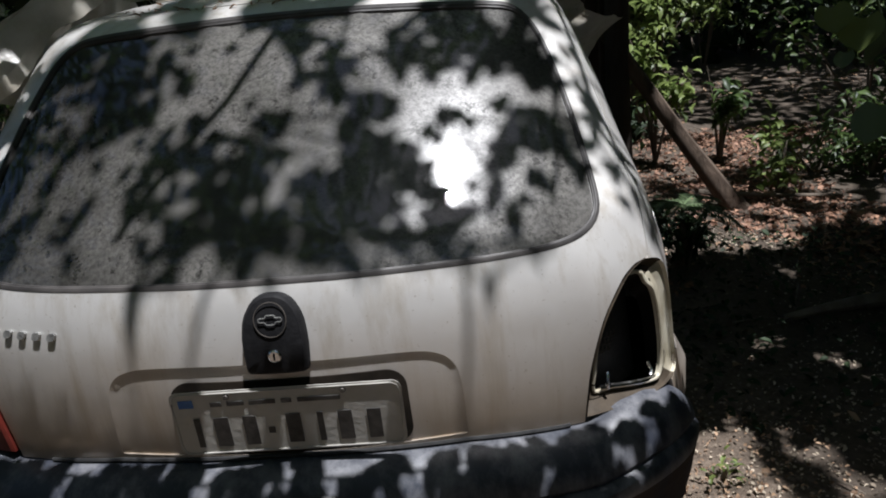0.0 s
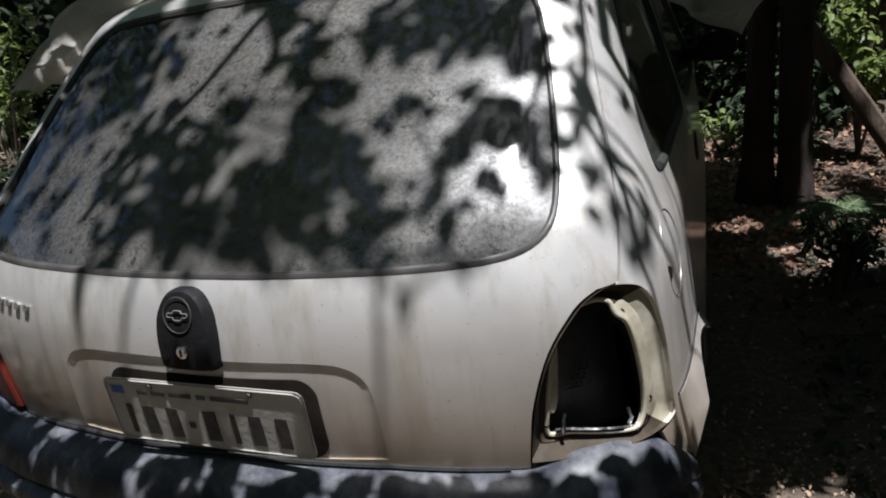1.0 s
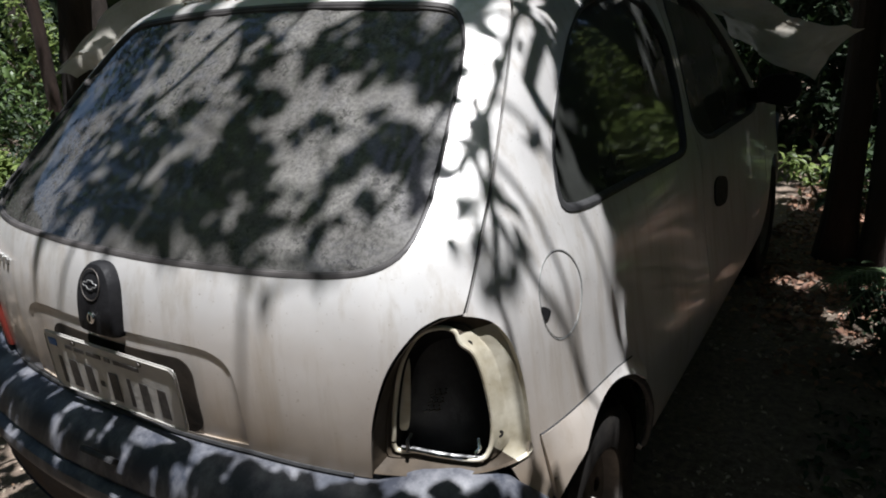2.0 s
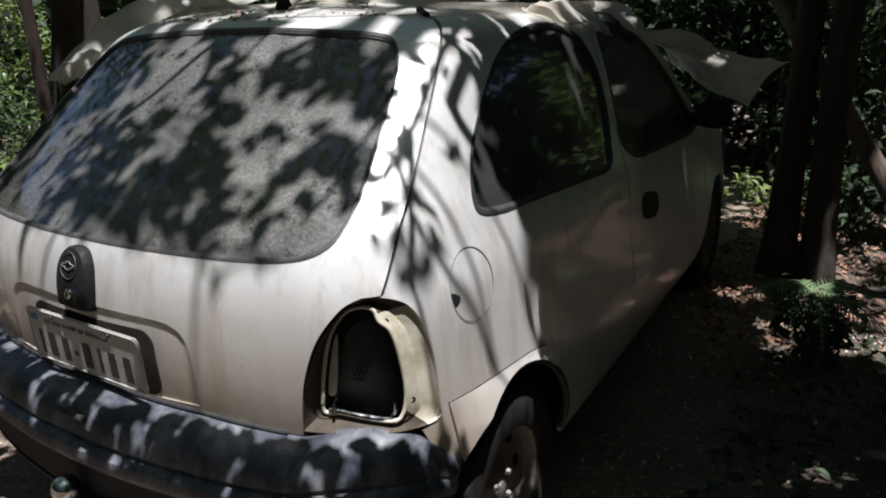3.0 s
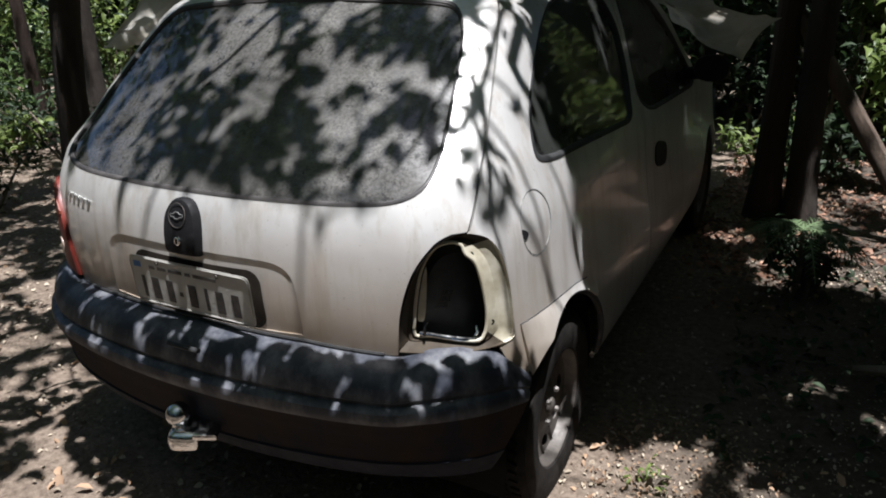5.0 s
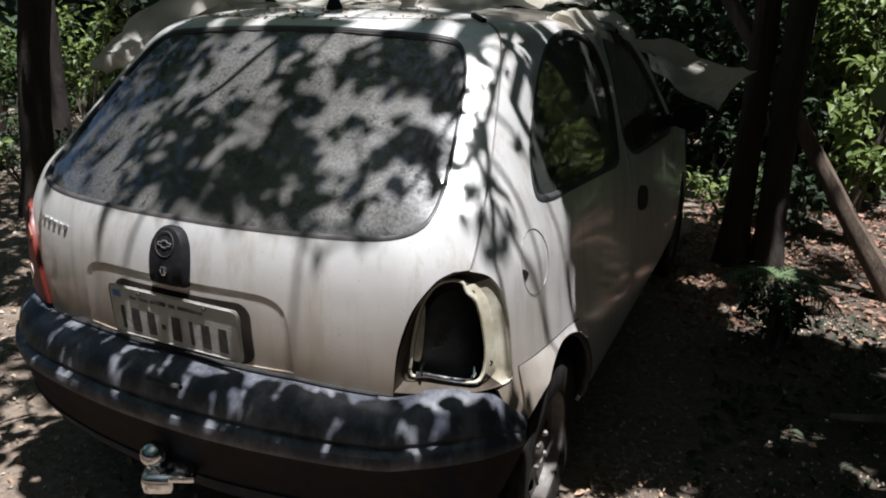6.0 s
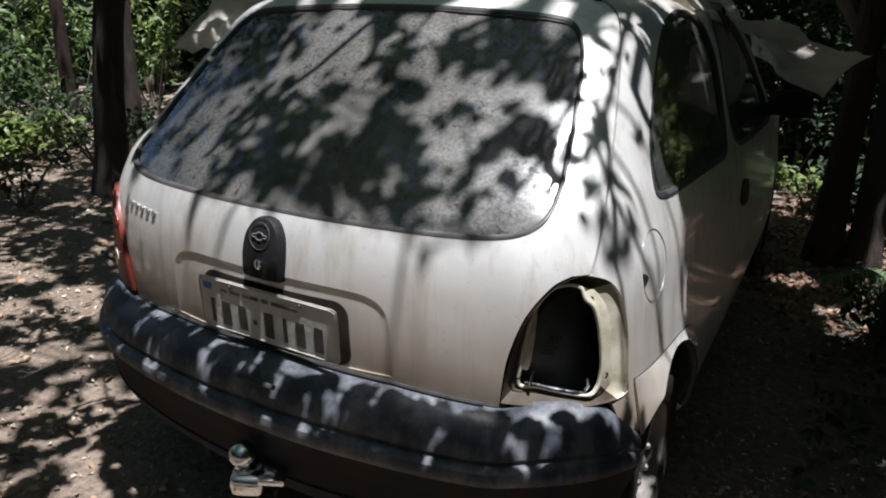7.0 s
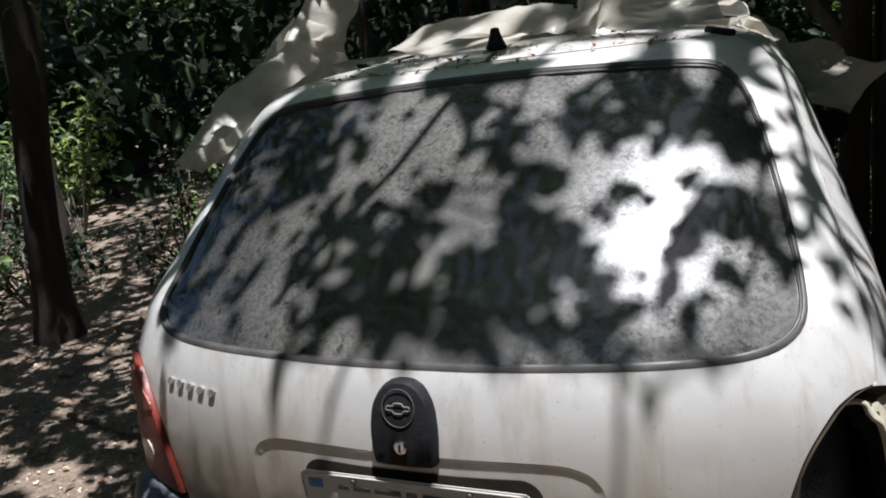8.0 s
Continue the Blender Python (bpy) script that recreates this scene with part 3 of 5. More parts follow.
def flank_side(turned):
    way = flip if turned else list
    ob = part("rear_quarter_panel", panel(way(quarter), [way(QUARTER_WINDOW)] + ([] if turned else [way(FUEL)]), .035, None, .012), PAINT, car, "dusty silver rear quarter panel")
    pane = part("quarter_window", panel(way(grown(QUARTER_WINDOW, .002)), (), .06, -.008, .004), SIDE_GLASS, car, "dark reflective rear side window")
    loop = even(way(QUARTER_WINDOW), 120)
    part("window_trim", ribbon([[skin(c, v, up) for c, v in grown(loop, d)] for d, up in ((.006, -.003), (.005, .002), (-.002, .003), (-.008, -.001), (-.011, -.008))]), RUBBER, pane)
    dr = part("door", panel(way(door), [way(DOOR_WINDOW)], .04, None, .012), PAINT, car, "shaded silver front door")
    loop = even(way(DOOR_WINDOW), 120)
    part("window_trim", ribbon([[skin(c, v, up) for c, v in grown(loop, d)] for d, up in ((.006, -.003), (.005, .002), (-.002, .003), (-.008, -.001), (-.011, -.008))]), RUBBER, dr)
    part("door_window", panel(way(grown(DOOR_WINDOW, .002)), (), .06, -.008, .004), SIDE_GLASS, dr, "dark reflective door window")
    hx = flank((1.715, .690), (1.90, .662), (1.93, .745), (1.735, .79))
    part("door_handle", panel(way(rounded(hx, 2)), (), .012, .004, .01), BLACK, dr, "black recessed door handle")
    part("front_wing", panel(way(wing), (), .045, None, .012), PAINT, car)
    crest = flank((.433, .638), (.52, .632), (.626, .623), (.76, .611), (.85, .594), (.895, .566), (.912, .538))
    band = crest + flank(*arch(.339, 51, 135, 22))
    def bulge(c, v):
        y = body(c, v)[1]
        s = min(max((.642 - .115 * (y - .43) - .4 * max(y - .80, 0) - v) / .075, 0), 1)
        return float(.004 + .026 * s ** .8 * min(max((y - .43) / .10, 0), 1))
    part("arch_flare", panel(way(band), (), .012, bulge, .012), PAINT, ob, "silver wheel arch flare with dark upper seam")
    part("flare_seam", tube([skin(c if not turned else -c, v, .0015) for c, v in dense(crest[:5], .02, False)], .0022, 6), RUBBER, ob)
    part("arch_lip", tube([skin(c if not turned else -c, v, -.003) for c, v in flank(*arch(.338, 2, 135, 36))], .010, 8), RUBBER, ob)
    return ob


near_quarter = flank_side(False)
flank_side(True)
fuel_centre = (around(.56, .848), .848)
flap = part("fuel_flap", panel(grown(FUEL, -.0028), (), .02, -.0005, .008), PAINT, car, "round silver fuel flap with an added bright edge line")
# Thin bright ring added as the highlight along the flap's edge.
part("flap_rim", tube([skin(c, v, -.001) for c, v in even(grown(FUEL, .0005), 60)], .0018, 6, True), BADGE, flap)
part("finger_notch", panel(rounded(flank((.478, .860), (.487, .823), (.514, .838)), 2), (), .008, .0015, .006), BLACK, flap, "dark finger notch")

# roof, windscreen, bonnet and nose
roof_loop = [(c + .008, v) for c, v in SEAM[7:8]] + [(.79, 1.403)] + flank((1.1, 1.405), (1.4, 1.405), (1.9, 1.405), (1.95, 1.43)) + [(around(1.90, 1.6), 1.6), (around(1.88, 1.8), 1.8), (around(1.88, 1.915), 1.915)]
roof_near = [(.01, 1.915)] + [(.01, 1.445), (.25, 1.443), (.5, 1.439), (.66, 1.432), (.736, 1.416), (.757, 1.402)] + roof_loop[1:]
for loop in (roof_near, flip(roof_near)):
    part("roof_half", panel(loop, (), .05, None, .012), PAINT, car)


def sheet_over(fn, nu, nv, thick=.006):
    rows = [[Vector(fn(i / nu, j / nv)) for i in range(nu + 1)] for j in range(nv + 1)]
    return ribbon(rows, False)


def screen(u, k):
    c = u * 2 - 1
    return ((.60 + .08 * (1 - k)) * c, 2.72 - .80 * k - .13 * c * c * (1 - .4 * k), .885 + .505 * k - .02 * c * c)


part("windscreen", sheet_over(screen, 16, 8), WIND_GLASS, car, "windscreen under a plastic sheet")


def bonnet(u, k):
    c = u * 2 - 1
    return ((.70 - .10 * k * k) * c, 2.70 + .78 * k - .12 * c * c * (.6 + k * .6), .885 - .05 * k - .16 * k ** 3 - .035 * c * c)


part("bonnet", sheet_over(bonnet, 16, 12), PAINT, car)


def nose(u, k):
    a = (u * 2 - 1) * 1.45
    s = math.sin(a)
    return (.74 * s, 3.30 + .36 * math.cos(a) ** .6 + .05 * math.sin(k * math.pi), .22 + .50 * k)


part("front_bumper", sheet_over(nose, 24, 8), BUMPER, car)

# rear bumper
SECTION = [(.634, -.012), (.630, .012), (.624, .035), (.610, .058), (.588, .076), (.562, .086), (.549, .088), (.543, .082), (.536, .082), (.533, .091), (.524, .103), (.508, .107), (.490, .103)]
LOWER = [(.490, .103), (.478, .098), (.460, .092), (.440, .087), (.434, .084), (.40, .079), (.36, .070)]
LIP_ROWS = [(.36, .070), (.357, .074), (.32, .058), (.292, .036), (.282, .004), (.282, -.06)]


BUMPER_TOP = np.array([(0, .634), (.30, .624), (.40, .613), (.52, .602), (.56, .615), (.60, .620), (.66, .621), (.70, .614), (.738, .603), (.760, .580), (.785, .553), (.826, .508), (.90, .43)])


def bumper_row(z, out, count=84):
    """One line along the bumper; its upper edge drops past the lamps towards the wheel arches."""
    share = max(z - .44, 0) / .194
    z_end = min(z, .44) + share * .068
    end = AXLE[0] - math.sqrt(.347 ** 2 - (z_end - AXLE[1]) ** 2)
    top = around(end, max(z_end, .30))
    row = []
    for s in np.linspace(-1, 1, count + 1):
        c = float(s * top)
        zz = min(z, .44) + share * (float(np.interp(abs(c), BUMPER_TOP[:, 0], BUMPER_TOP[:, 1])) - .44)
        fade = 1 - .93 * max(0, min(1, (abs(c) - .48) / .40)) ** 1.3
        o = float(out * fade if out > 0 else out)
        p = skin(c, max(zz, .30))
        n = skin_normal(c, max(zz, .30))
        n.z = 0
        p = p + o * n.normalized()
        row.append(Vector((p.x, p.y, zz if z >= .30 else z)))
    return row


bumper = part("rear_bumper", ribbon([bumper_row(z, o) for z, o in SECTION], False), BUMPER, car, "faded dark blue-grey plastic rear bumper")
part("lower_valance", ribbon([bumper_row(z, o) for z, o in LOWER], False), MUDDY_SHADED, bumper, "mud-stained lower bumper skirt, darkened for the shade beneath")
part("lower_lip", ribbon([bumper_row(z, o) for z, o in LIP_ROWS], False), LIP, bumper, "blue-grey lower bumper lip")
# Black tube added for the shade in the gap above the bumper.
part("gap_seal", tube([p for p in bumper_row(.637, .001, 200) if abs(p.x) < .50], .0045, 6), RUBBER, bumper)
part("plate_lamp_recess", moved(block((.10, .012, .016), .005), Matrix.Translation((.03, .064, .606)) @ pose(0, 0, 0, 50)), RUBBER, bumper, "small dark recess")

# number plate
plate = part("number_plate", moved(panel(soft_box(.40, .13, .016), (), .05, 0, .0015, lambda a, b: (Vector((a, 0, b)), Vector((0, -1, 0)))), pose(.0, .138, .720, 2)), PLATE, car, "grey dented number plate")


def on_plate(x, z, w, h, mat, name, label="", deep=.001):
    part(name, moved(block((w, deep, h), .0004, (x, -.0012, z), 1), pose(.0, .138, .720, 2)), mat, plate, label)


part("rim", moved(tube([(x, -.001, z) for x, z in even(soft_box(.392, .122, .014), 80)], .0012, 6, True), pose(.0, .138, .720, 2)), PLATE, plate)
for x, w in ((-.160, .011), (-.118, .027), (-.068, .024), (.008, .026), (.055, .011), (.098, .025), (.148, .024)):
    on_plate(x, -.018, w, .060, INK, "bar")
on_plate(-.032, -.020, .012, .012, INK, "bar")
for n, (x, w) in enumerate(((-.120, .020), (-.086, .030), (-.040, .046), (.002, .018), (.058, .074))):
    on_plate(x, .039, w, .009, INK, "bar")
on_plate(-.172, .042, .026, .016, BLUE, "emblem_bar", "small blue printed bar")
for x in (-.10, .10):
    part("bolt", moved(lathe([(0, -.004), (.004, -.004), (.006, -.001), (.006, 0)], 12, "z"), Matrix.Translation((x, .137, .772)) @ pose(0, 0, 0, -90)), STEEL, plate)

# hatch lock cover
cover = [(-.050, .0), (-.045, -.006), (.045, -.006), (.050, .0), (.053, .05), (.049, .088), (.034, .114), (.014, .125), (-.014, .125), (-.034, .114), (-.049, .088), (-.053, .05)]
cover_loop = even(rounded([(x, z) for x, z in cover], 1), 70)


def cover_at(x, z):
    return skin(x, .815 + z), skin_normal(x, .815 + z)


lock = part("lock_cover", ribbon([[cover_at(x * k, .06 + (z - .06) * k)[0] + up * cover_at(x * k, .06 + (z - .06) * k)[1] for x, z in cover_loop] for k, up in ((1.02, -.01), (1.02, .006), (.98, .016), (.90, .022), (.6, .025), (.3, .026), (.01, .026))]), BLACK, car, "black plastic lock cover with a round emblem")
ring = [(.026 * math.cos(a), .086 + .026 * math.sin(a)) for a in np.linspace(0, math.tau, 40, endpoint=False)]
part("emblem_ring", tube([cover_at(x, z)[0] + .0275 * cover_at(x, z)[1] for x, z in ring], .0009, 6, True), STEEL, lock, "thin worn metal ring")
bow = [(-.019, .083), (-.007, .083), (-.007, .079), (.007, .079), (.007, .083), (.019, .083), (.019, .089), (.007, .089), (.007, .093), (-.007, .093), (-.007, .089), (-.019, .089)]
part("emblem", tube([cover_at(x, z)[0] + .0285 * cover_at(x, z)[1] for x, z in even(rounded(bow, 2), 64)], .0009, 6, True), BADGE, lock, "plain bright metal outline")
key = cover_at(0, .030)
part("key_barrel", moved(lathe([(0, .004), (.0085, .004), (.011, .002), (.011, -.002)], 20, "z"), Matrix.Translation(key[0] + .0265 * key[1]) @ key[1].to_track_quat("Z", "Y").to_matrix().to_4x4()), CHROME, lock, "bright round key barrel")
part("key_slot", moved(block((.0025, .012, .002), .0004), Matrix.Translation(key[0] + .031 * key[1]) @ key[1].to_track_quat("Z", "Y").to_matrix().to_4x4()), BLACK, lock)

# worn maker's badge, as plain blocks
for n, c in enumerate(np.linspace(-.516, -.392, 5)):
    part("badge_block", panel(rounded([(c - .009, .866), (c + .006, .866), (c + .010, .880), (c - .005, .880)], 1), (), .01, .005, .006), BADGE, car, "small worn chrome badge piece")

part("roof_strip", tube([skin(.735, v, .004) for v in np.linspace(1.40, 1.46, 6).tolist()], .008, 8), BLACK, car, "short black roof trim strip")
# aerial foot, mirror, interior, underside
part("aerial_foot", moved(lathe([(.022, -.012), (.024, .004), (.020, .012), (.013, .030), (.009, .045), (.0, .047)], 20, "z"), pose(-.01, .87, 1.412)), BLACK, car, "black rubber aerial foot on the roof")
for sgn in (1, -1):
    shell = bmesh.new()
    bmesh.ops.create_uvsphere(shell, u_segments=16, v_segments=10, radius=1)
    for v in shell.verts:
        v.co = Vector((v.co.x * .078, max(v.co.y, -.25) * .075, (abs(v.co.z) ** .75 * math.copysign(1, v.co.z)) * .058))
    mirror = part("door_mirror", moved(shell, pose(sgn * (.835 if sgn > 0 else .90), 2.44, .965)), BLACK, car, "black door mirror housing")
    part("mirror_arm", tube([(sgn * .72, 2.50, .93), (sgn * .80, 2.47, .945)], .03, 8), BLACK, mirror)
# Simple cabin pieces, coloured near-black for the shade inside.
part("cabin_floor", block((1.30, 2.9, .05), .01, (0, 1.75, .28)), INNER_SHADE, car)
part("parcel_shelf", block((1.10, .42, .02), .006, (0, .66, .86)), INNER_SHADE, car, "dark parcel shelf")
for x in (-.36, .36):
    seat = part("front_seat", moved(block((.48, .14, .62), .05), pose(x, 1.75, .80, -14)), INNER_SHADE, car, "dark front seat")
    part("headrest", moved(block((.26, .09, .17), .04), pose(x, 1.86, 1.20, -10)), INNER_SHADE, seat)
part("rear_bench", moved(block((1.20, .14, .50), .05), pose(0, 1.02, .74, -14)), INNER_SHADE, car, "dark rear seat back")
part("bulkhead", block((1.30, .03, .55), .01, (0, 2.66, .60)), INNER_SHADE, car)
part("boot_floor", block((1.05, .55, .30), .02, (0, .62, .45)), INNER_SHADE, car)
for sgn in (1, -1):
    part("arch_liner", ribbon([[Vector((sgn * x, AXLE[0] + .345 * math.cos(a), AXLE[1] + .345 * math.sin(a))) for a in np.linspace(-.2, math.pi + .2, 24)] for x in (.50, .74)], False), INNER_SHADE, car)

# tow hitch
hitch = part("tow_bar", moved(block((.07, .30, .045), .008), pose(-.02, .20, .345)), STEEL, car, "bright metal tow bar with ball")
part("hitch_block", moved(block((.078, .096, .056), .020, (0, 0, 0), 3), pose(.000, .052, .362, 6, 4, 30)), CHROME, hitch, "bright worn metal coupling block")
part("hitch_plate", moved(block((.060, .086, .018), .006, (0, 0, 0), 2), pose(.052, .074, .380, 6, 4, 30)), CHROME, hitch, "scratched metal bracket plate")
part("tow_ball", moved(lathe([(.0, .058)] + [(.030 * math.cos(a), .028 + .030 * math.sin(a)) for a in np.linspace(1.5, -.9, 14)] + [(.018, -.002), (.020, -.012), (.024, -.016)], 28, "z"), pose(-.008, .040, .394)), CHROME, hitch, "shiny chrome tow ball")


# ---- wheels ----
def wheel():
    prof = [(.165, -.075), (.172, -.083), (.20, -.088), (.235, -.089), (.262, -.083), (.272, -.07), (.2765, -.045), (.2765, .045), (.272, .07), (.262, .083), (.235, .089), (.20, .088), (.172, .083), (.165, .075)]
    circle = lambda r, n, a0=0, cx=0, cy=0, s=1: [(cx + r * math.cos(a0 + s * k * math.tau / n), cy + r * math.sin(a0 + s * k * math.tau / n)) for k in range(n)]
    slots = []
    for k in range(8):
        a = (k + .5) * math.tau / 8
        slots.append([(.128 * math.cos(a) + (.013 * math.cos(b)) * math.cos(a) - .022 * math.sin(b) * math.sin(a), .128 * math.sin(a) + .013 * math.cos(b) * math.sin(a) + .022 * math.sin(b) * math.cos(a)) for b in np.linspace(0, math.tau, 14, endpoint=False)])

    def dish(a, b):
        r = math.hypot(a, b)
        x = .046 + .012 * math.cos(min(r / .105, 1.5) * 3.0) - .006 * (r < .03)
        return Vector((x, a, b)), Vector((1, 0, 0))

    hub = part("wheel", panel(circle(.158, 64), slots, .018, 0, .005, dish), STEEL, None, "dusty tyre on a dirty slotted steel wheel")
    part("tyre", lathe(prof, 64), TYRE, hub, "dusty black tyre with worn tread")
    tread = bmesh.new()
    for k in range(56):
        a = k * math.tau / 56
        for x, t in ((-.052, .25), (-.018, -.25), (.018, .25), (.052, -.25)):
            b = block((.026, .020, .006), .0012, (0, 0, 0), 1)
            moved(b, Matrix.Rotation(a + x, 4, "X") @ Matrix.Translation((x, 0, .2785)) @ Matrix.Rotation(t, 4, "Z"))
            me = bpy.data.meshes.new("lug")
            b.to_mesh(me)
            b.free()
            tread.from_mesh(me)
            bpy.data.meshes.remove(me)
    part("tread", tread, TYRE, hub)
    part("rim_edge", lathe([(.150, .030), (.157, .045), (.160, .068), (.166, .078), (.171, .079), (.172, .074), (.168, .070), (.164, .02), (.164, -.07)], 64), STEEL, hub)
    part("backing", lathe([(.0, -.01), (.155, -.02)], 40), INNER_SHADE, hub)
    for k in range(4):
        a = k * math.tau / 4 + .4
        part("wheel_bolt", moved(lathe([(0, .014), (.006, .014), (.009, .010), (.010, 0)], 6), pose(.054, .048 * math.cos(a), .048 * math.sin(a))), STEEL, hub)
    part("hub_cap", lathe([(0, .066), (.014, .065), (.022, .060), (.025, .045)], 24), STEEL, hub)
    return hub


first_wheel = wheel()
first_wheel.parent = car
first_wheel.matrix_world = pose(.674, .690, .254, 25)
for m in (pose(-.735, .665, .272, 10, 0, 180), pose(.682, 3.03, .272, 70), pose(-.735, 3.03, .272, 0, 0, 180)):
    copy_thing(first_wheel, m)


# ---- ground ----
def land(x, y):
    """The height of the forest floor."""
    far = max(0.0, math.hypot(x, y - 1.5) - 4.5)
    return .018 * noise.noise(Vector((x * .9, y * .9, 0))) + .012 * noise.noise(Vector((x * 2.7, y * 2.7, 4))) + .05 * far * noise.noise(Vector((x * .16, y * .16, 9))) * min(far / 6, 1)


def ground():
    near = np.linspace(-7, 7, 150)
    far = np.array([8, 9.5, 11, 13, 16, 20, 26, 34, 45, 60, 90, 140, 220, 350])
    axis = np.r_[-far[::-1], near, far]
    n = len(axis)
    verts = [(x, y + 1.5, land(x, y + 1.5) if abs(x) < 60 and abs(y) < 60 else 0) for y in axis for x in axis]
    faces = [(j * n + i, j * n + i + 1, (j + 1) * n + i + 1, (j + 1) * n + i) for j in range(n - 1) for i in range(n - 1)]
    me = mesh_of(verts, faces, "ground")
    for p in me.polygons:
        p.use_smooth = True
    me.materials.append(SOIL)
    return tagged(new("ground", me), label="bare forest soil under leaf litter", category="ground", kind="structure")


ground()
rng = np.random.default_rng(7)


def leaf_cloud(name, centres, length, width, tilt, material, parent=None, droop=.25, seed=1, headings=None):
    """Many separate leaf blades, each a folded six-cornered blade; one mesh."""
    r = np.random.default_rng(seed)
    n = len(centres)
    ln = length[0] + (length[1] - length[0]) * r.random(n)
    wd = ln * (width[0] + (width[1] - width[0]) * r.random(n))
    yaw = r.random(n) * math.tau if headings is None else headings
    pitch = r.normal(-.2, tilt, n)
    roll = r.normal(0, tilt, n)
    shape = np.array([(0, 0, 0), (-.5, .35, .10), (.5, .35, .10), (-.36, .72, .06), (.36, .72, .06), (0, 1, -droop), (0, .36, 0), (0, .72, -.06)])
    pts = shape[None] * np.stack([wd, ln, ln], -1)[:, None]
    cx, sx, cy, sy, cz, sz = np.cos(pitch), np.sin(pitch), np.cos(roll), np.sin(roll), np.cos(yaw), np.sin(yaw)
    x, y, z = pts[..., 0], pts[..., 1], pts[..., 2]
    x, z = x * cy[:, None] + z * sy[:, None], -x * sy[:, None] + z * cy[:, None]
    y, z = y * cx[:, None] - z * sx[:, None], y * sx[:, None] + z * cx[:, None]
    x, y = x * cz[:, None] - y * sz[:, None], x * sz[:, None] + y * cz[:, None]
    pts = np.stack([x, y, z], -1) + np.asarray(centres)[:, None]
    tris = np.array([(0, 6, 1), (0, 2, 6), (1, 6, 7), (1, 7, 3), (6, 2, 4), (6, 4, 7), (3, 7, 5), (7, 4, 5)])
    faces = (tris[None] + 8 * np.arange(n)[:, None, None]).reshape(-1, 3)
    me = bpy.data.meshes.new(name)
    me.vertices.add(8 * n)
    me.vertices.foreach_set("co", pts.reshape(-1))
    me.loops.add(3 * len(faces))
    me.loops.foreach_set("vertex_index", faces.reshape(-1).astype(np.int32))
    me.polygons.add(len(faces))
    me.polygons.foreach_set("loop_start", np.arange(0, 3 * len(faces), 3, dtype=np.int32))
    me.update(calc_edges=True)
    me.materials.append(material)
    ob = new(name, me)
    ob.parent = parent
    return ob


def scatter(count, box, keep=None, seed=3):
    r = np.random.default_rng(seed)
    out = []
    while len(out) < count:
        x, y = box[0] + (box[1] - box[0]) * r.random(), box[2] + (box[3] - box[2]) * r.random()
        if keep is None or keep(x, y, r):
            out.append((x, y))
    return out


def patchy(x, y, r):
    return r.random() < .35 + .9 * noise.noise(Vector((x * .8, y * .8, 2)))


litter = [(x, y, land(x, y) + .006 + .012 * rng.random()) for x, y in scatter(7000, (-6, 6, -1.5, 8), lambda x, y, r: patchy(x, y, r) and (x < .9 or y > 2.3 or r.random() < .3), 11)]
tagged(leaf_cloud("leaf_litter", litter, (.022, .065), (.35, .6), .32, DRY, seed=5), label="brown dry leaves scattered over the soil", category="leaf litter", kind="stuff")
litter = [(x, y, land(x, y) + .004 + .014 * rng.random()) for x, y in scatter(8000, (.75, 3.6, 2.0, 5.2), lambda x, y, r: r.random() < .55 + 1.4 * noise.noise(Vector((x * 1.6, y * 1.6, 7))), 16)]
tagged(leaf_cloud("thicket_litter", litter, (.018, .062), (.35, .65), .4, RED_DRY, seed=17), label="reddish-brown fallen leaves under the thicket", category="leaf litter", kind="stuff")
litter = [(x, y, land(x, y) + .004 + .008 * rng.random()) for x, y in scatter(17000, (-4.5, 1.5, -1.2, 4.5), lambda x, y, r: x < .95 or r.random() < .25, 12)]
tagged(leaf_cloud("pale_litter", litter, (.006, .030), (.3, .8), .35, DRY_PALE, seed=6), label="pale crumbled leaf fragments on the soil", category="leaf litter", kind="stuff")

litter = [(x, y, land(x, y) + .006 + .02 * rng.random()) for x, y in scatter(520, (.82, 1.35, .35, 1.2), lambda x, y, r: r.random() < 1.4 - 3 * math.hypot(x - 1.02, y - .8), 18)]
tagged(leaf_cloud("tyre_litter", litter, (.006, .020), (.35, .7), .4, DRY, seed=19), label="pale dry leaves heaped beside the tyre", category="leaf litter", kind="stuff")

litter = [(x, y, land(x, y) + .004 + .008 * rng.random()) for x, y in scatter(9000, (.85, 3.4, -.2, 2.7), patchy, 21)]
tagged(leaf_cloud("shade_litter", litter, (.006, .018), (.35, .8), .35, DRY_PALE, seed=22), label="brown crumbled leaf bits on the shaded soil", category="leaf litter", kind="stuff")


def stick_field():
    verts, faces = [], []
    for x, y in scatter(420, (-5, 5, -1, 7), None, 13):
        a, ln, r = rng.random() * math.tau, .08 + .3 * rng.random() ** 2, .0025 + .004 * rng.random()
        p, d = Vector((x, y, land(x, y) + .008)), Vector((math.cos(a), math.sin(a), .06 * rng.normal()))
        b = tube([p, p + d * ln * .5 + Vector((0, 0, .006)), p + d * ln], [r, r * .8, r * .4], 5)
        n0 = len(verts)
        b.verts.index_update()
        verts += [v.co.copy() for v in b.verts]
        faces += [tuple(n0 + v.index for v in f.verts) for f in b.faces]
        b.free()
    me = mesh_of(verts, faces, "fallen_twigs")
    me.materials.append(TWIG)
    tagged(new("fallen_twigs", me), label="thin grey fallen twigs on the ground", category="twigs", kind="stuff")


stick_field()
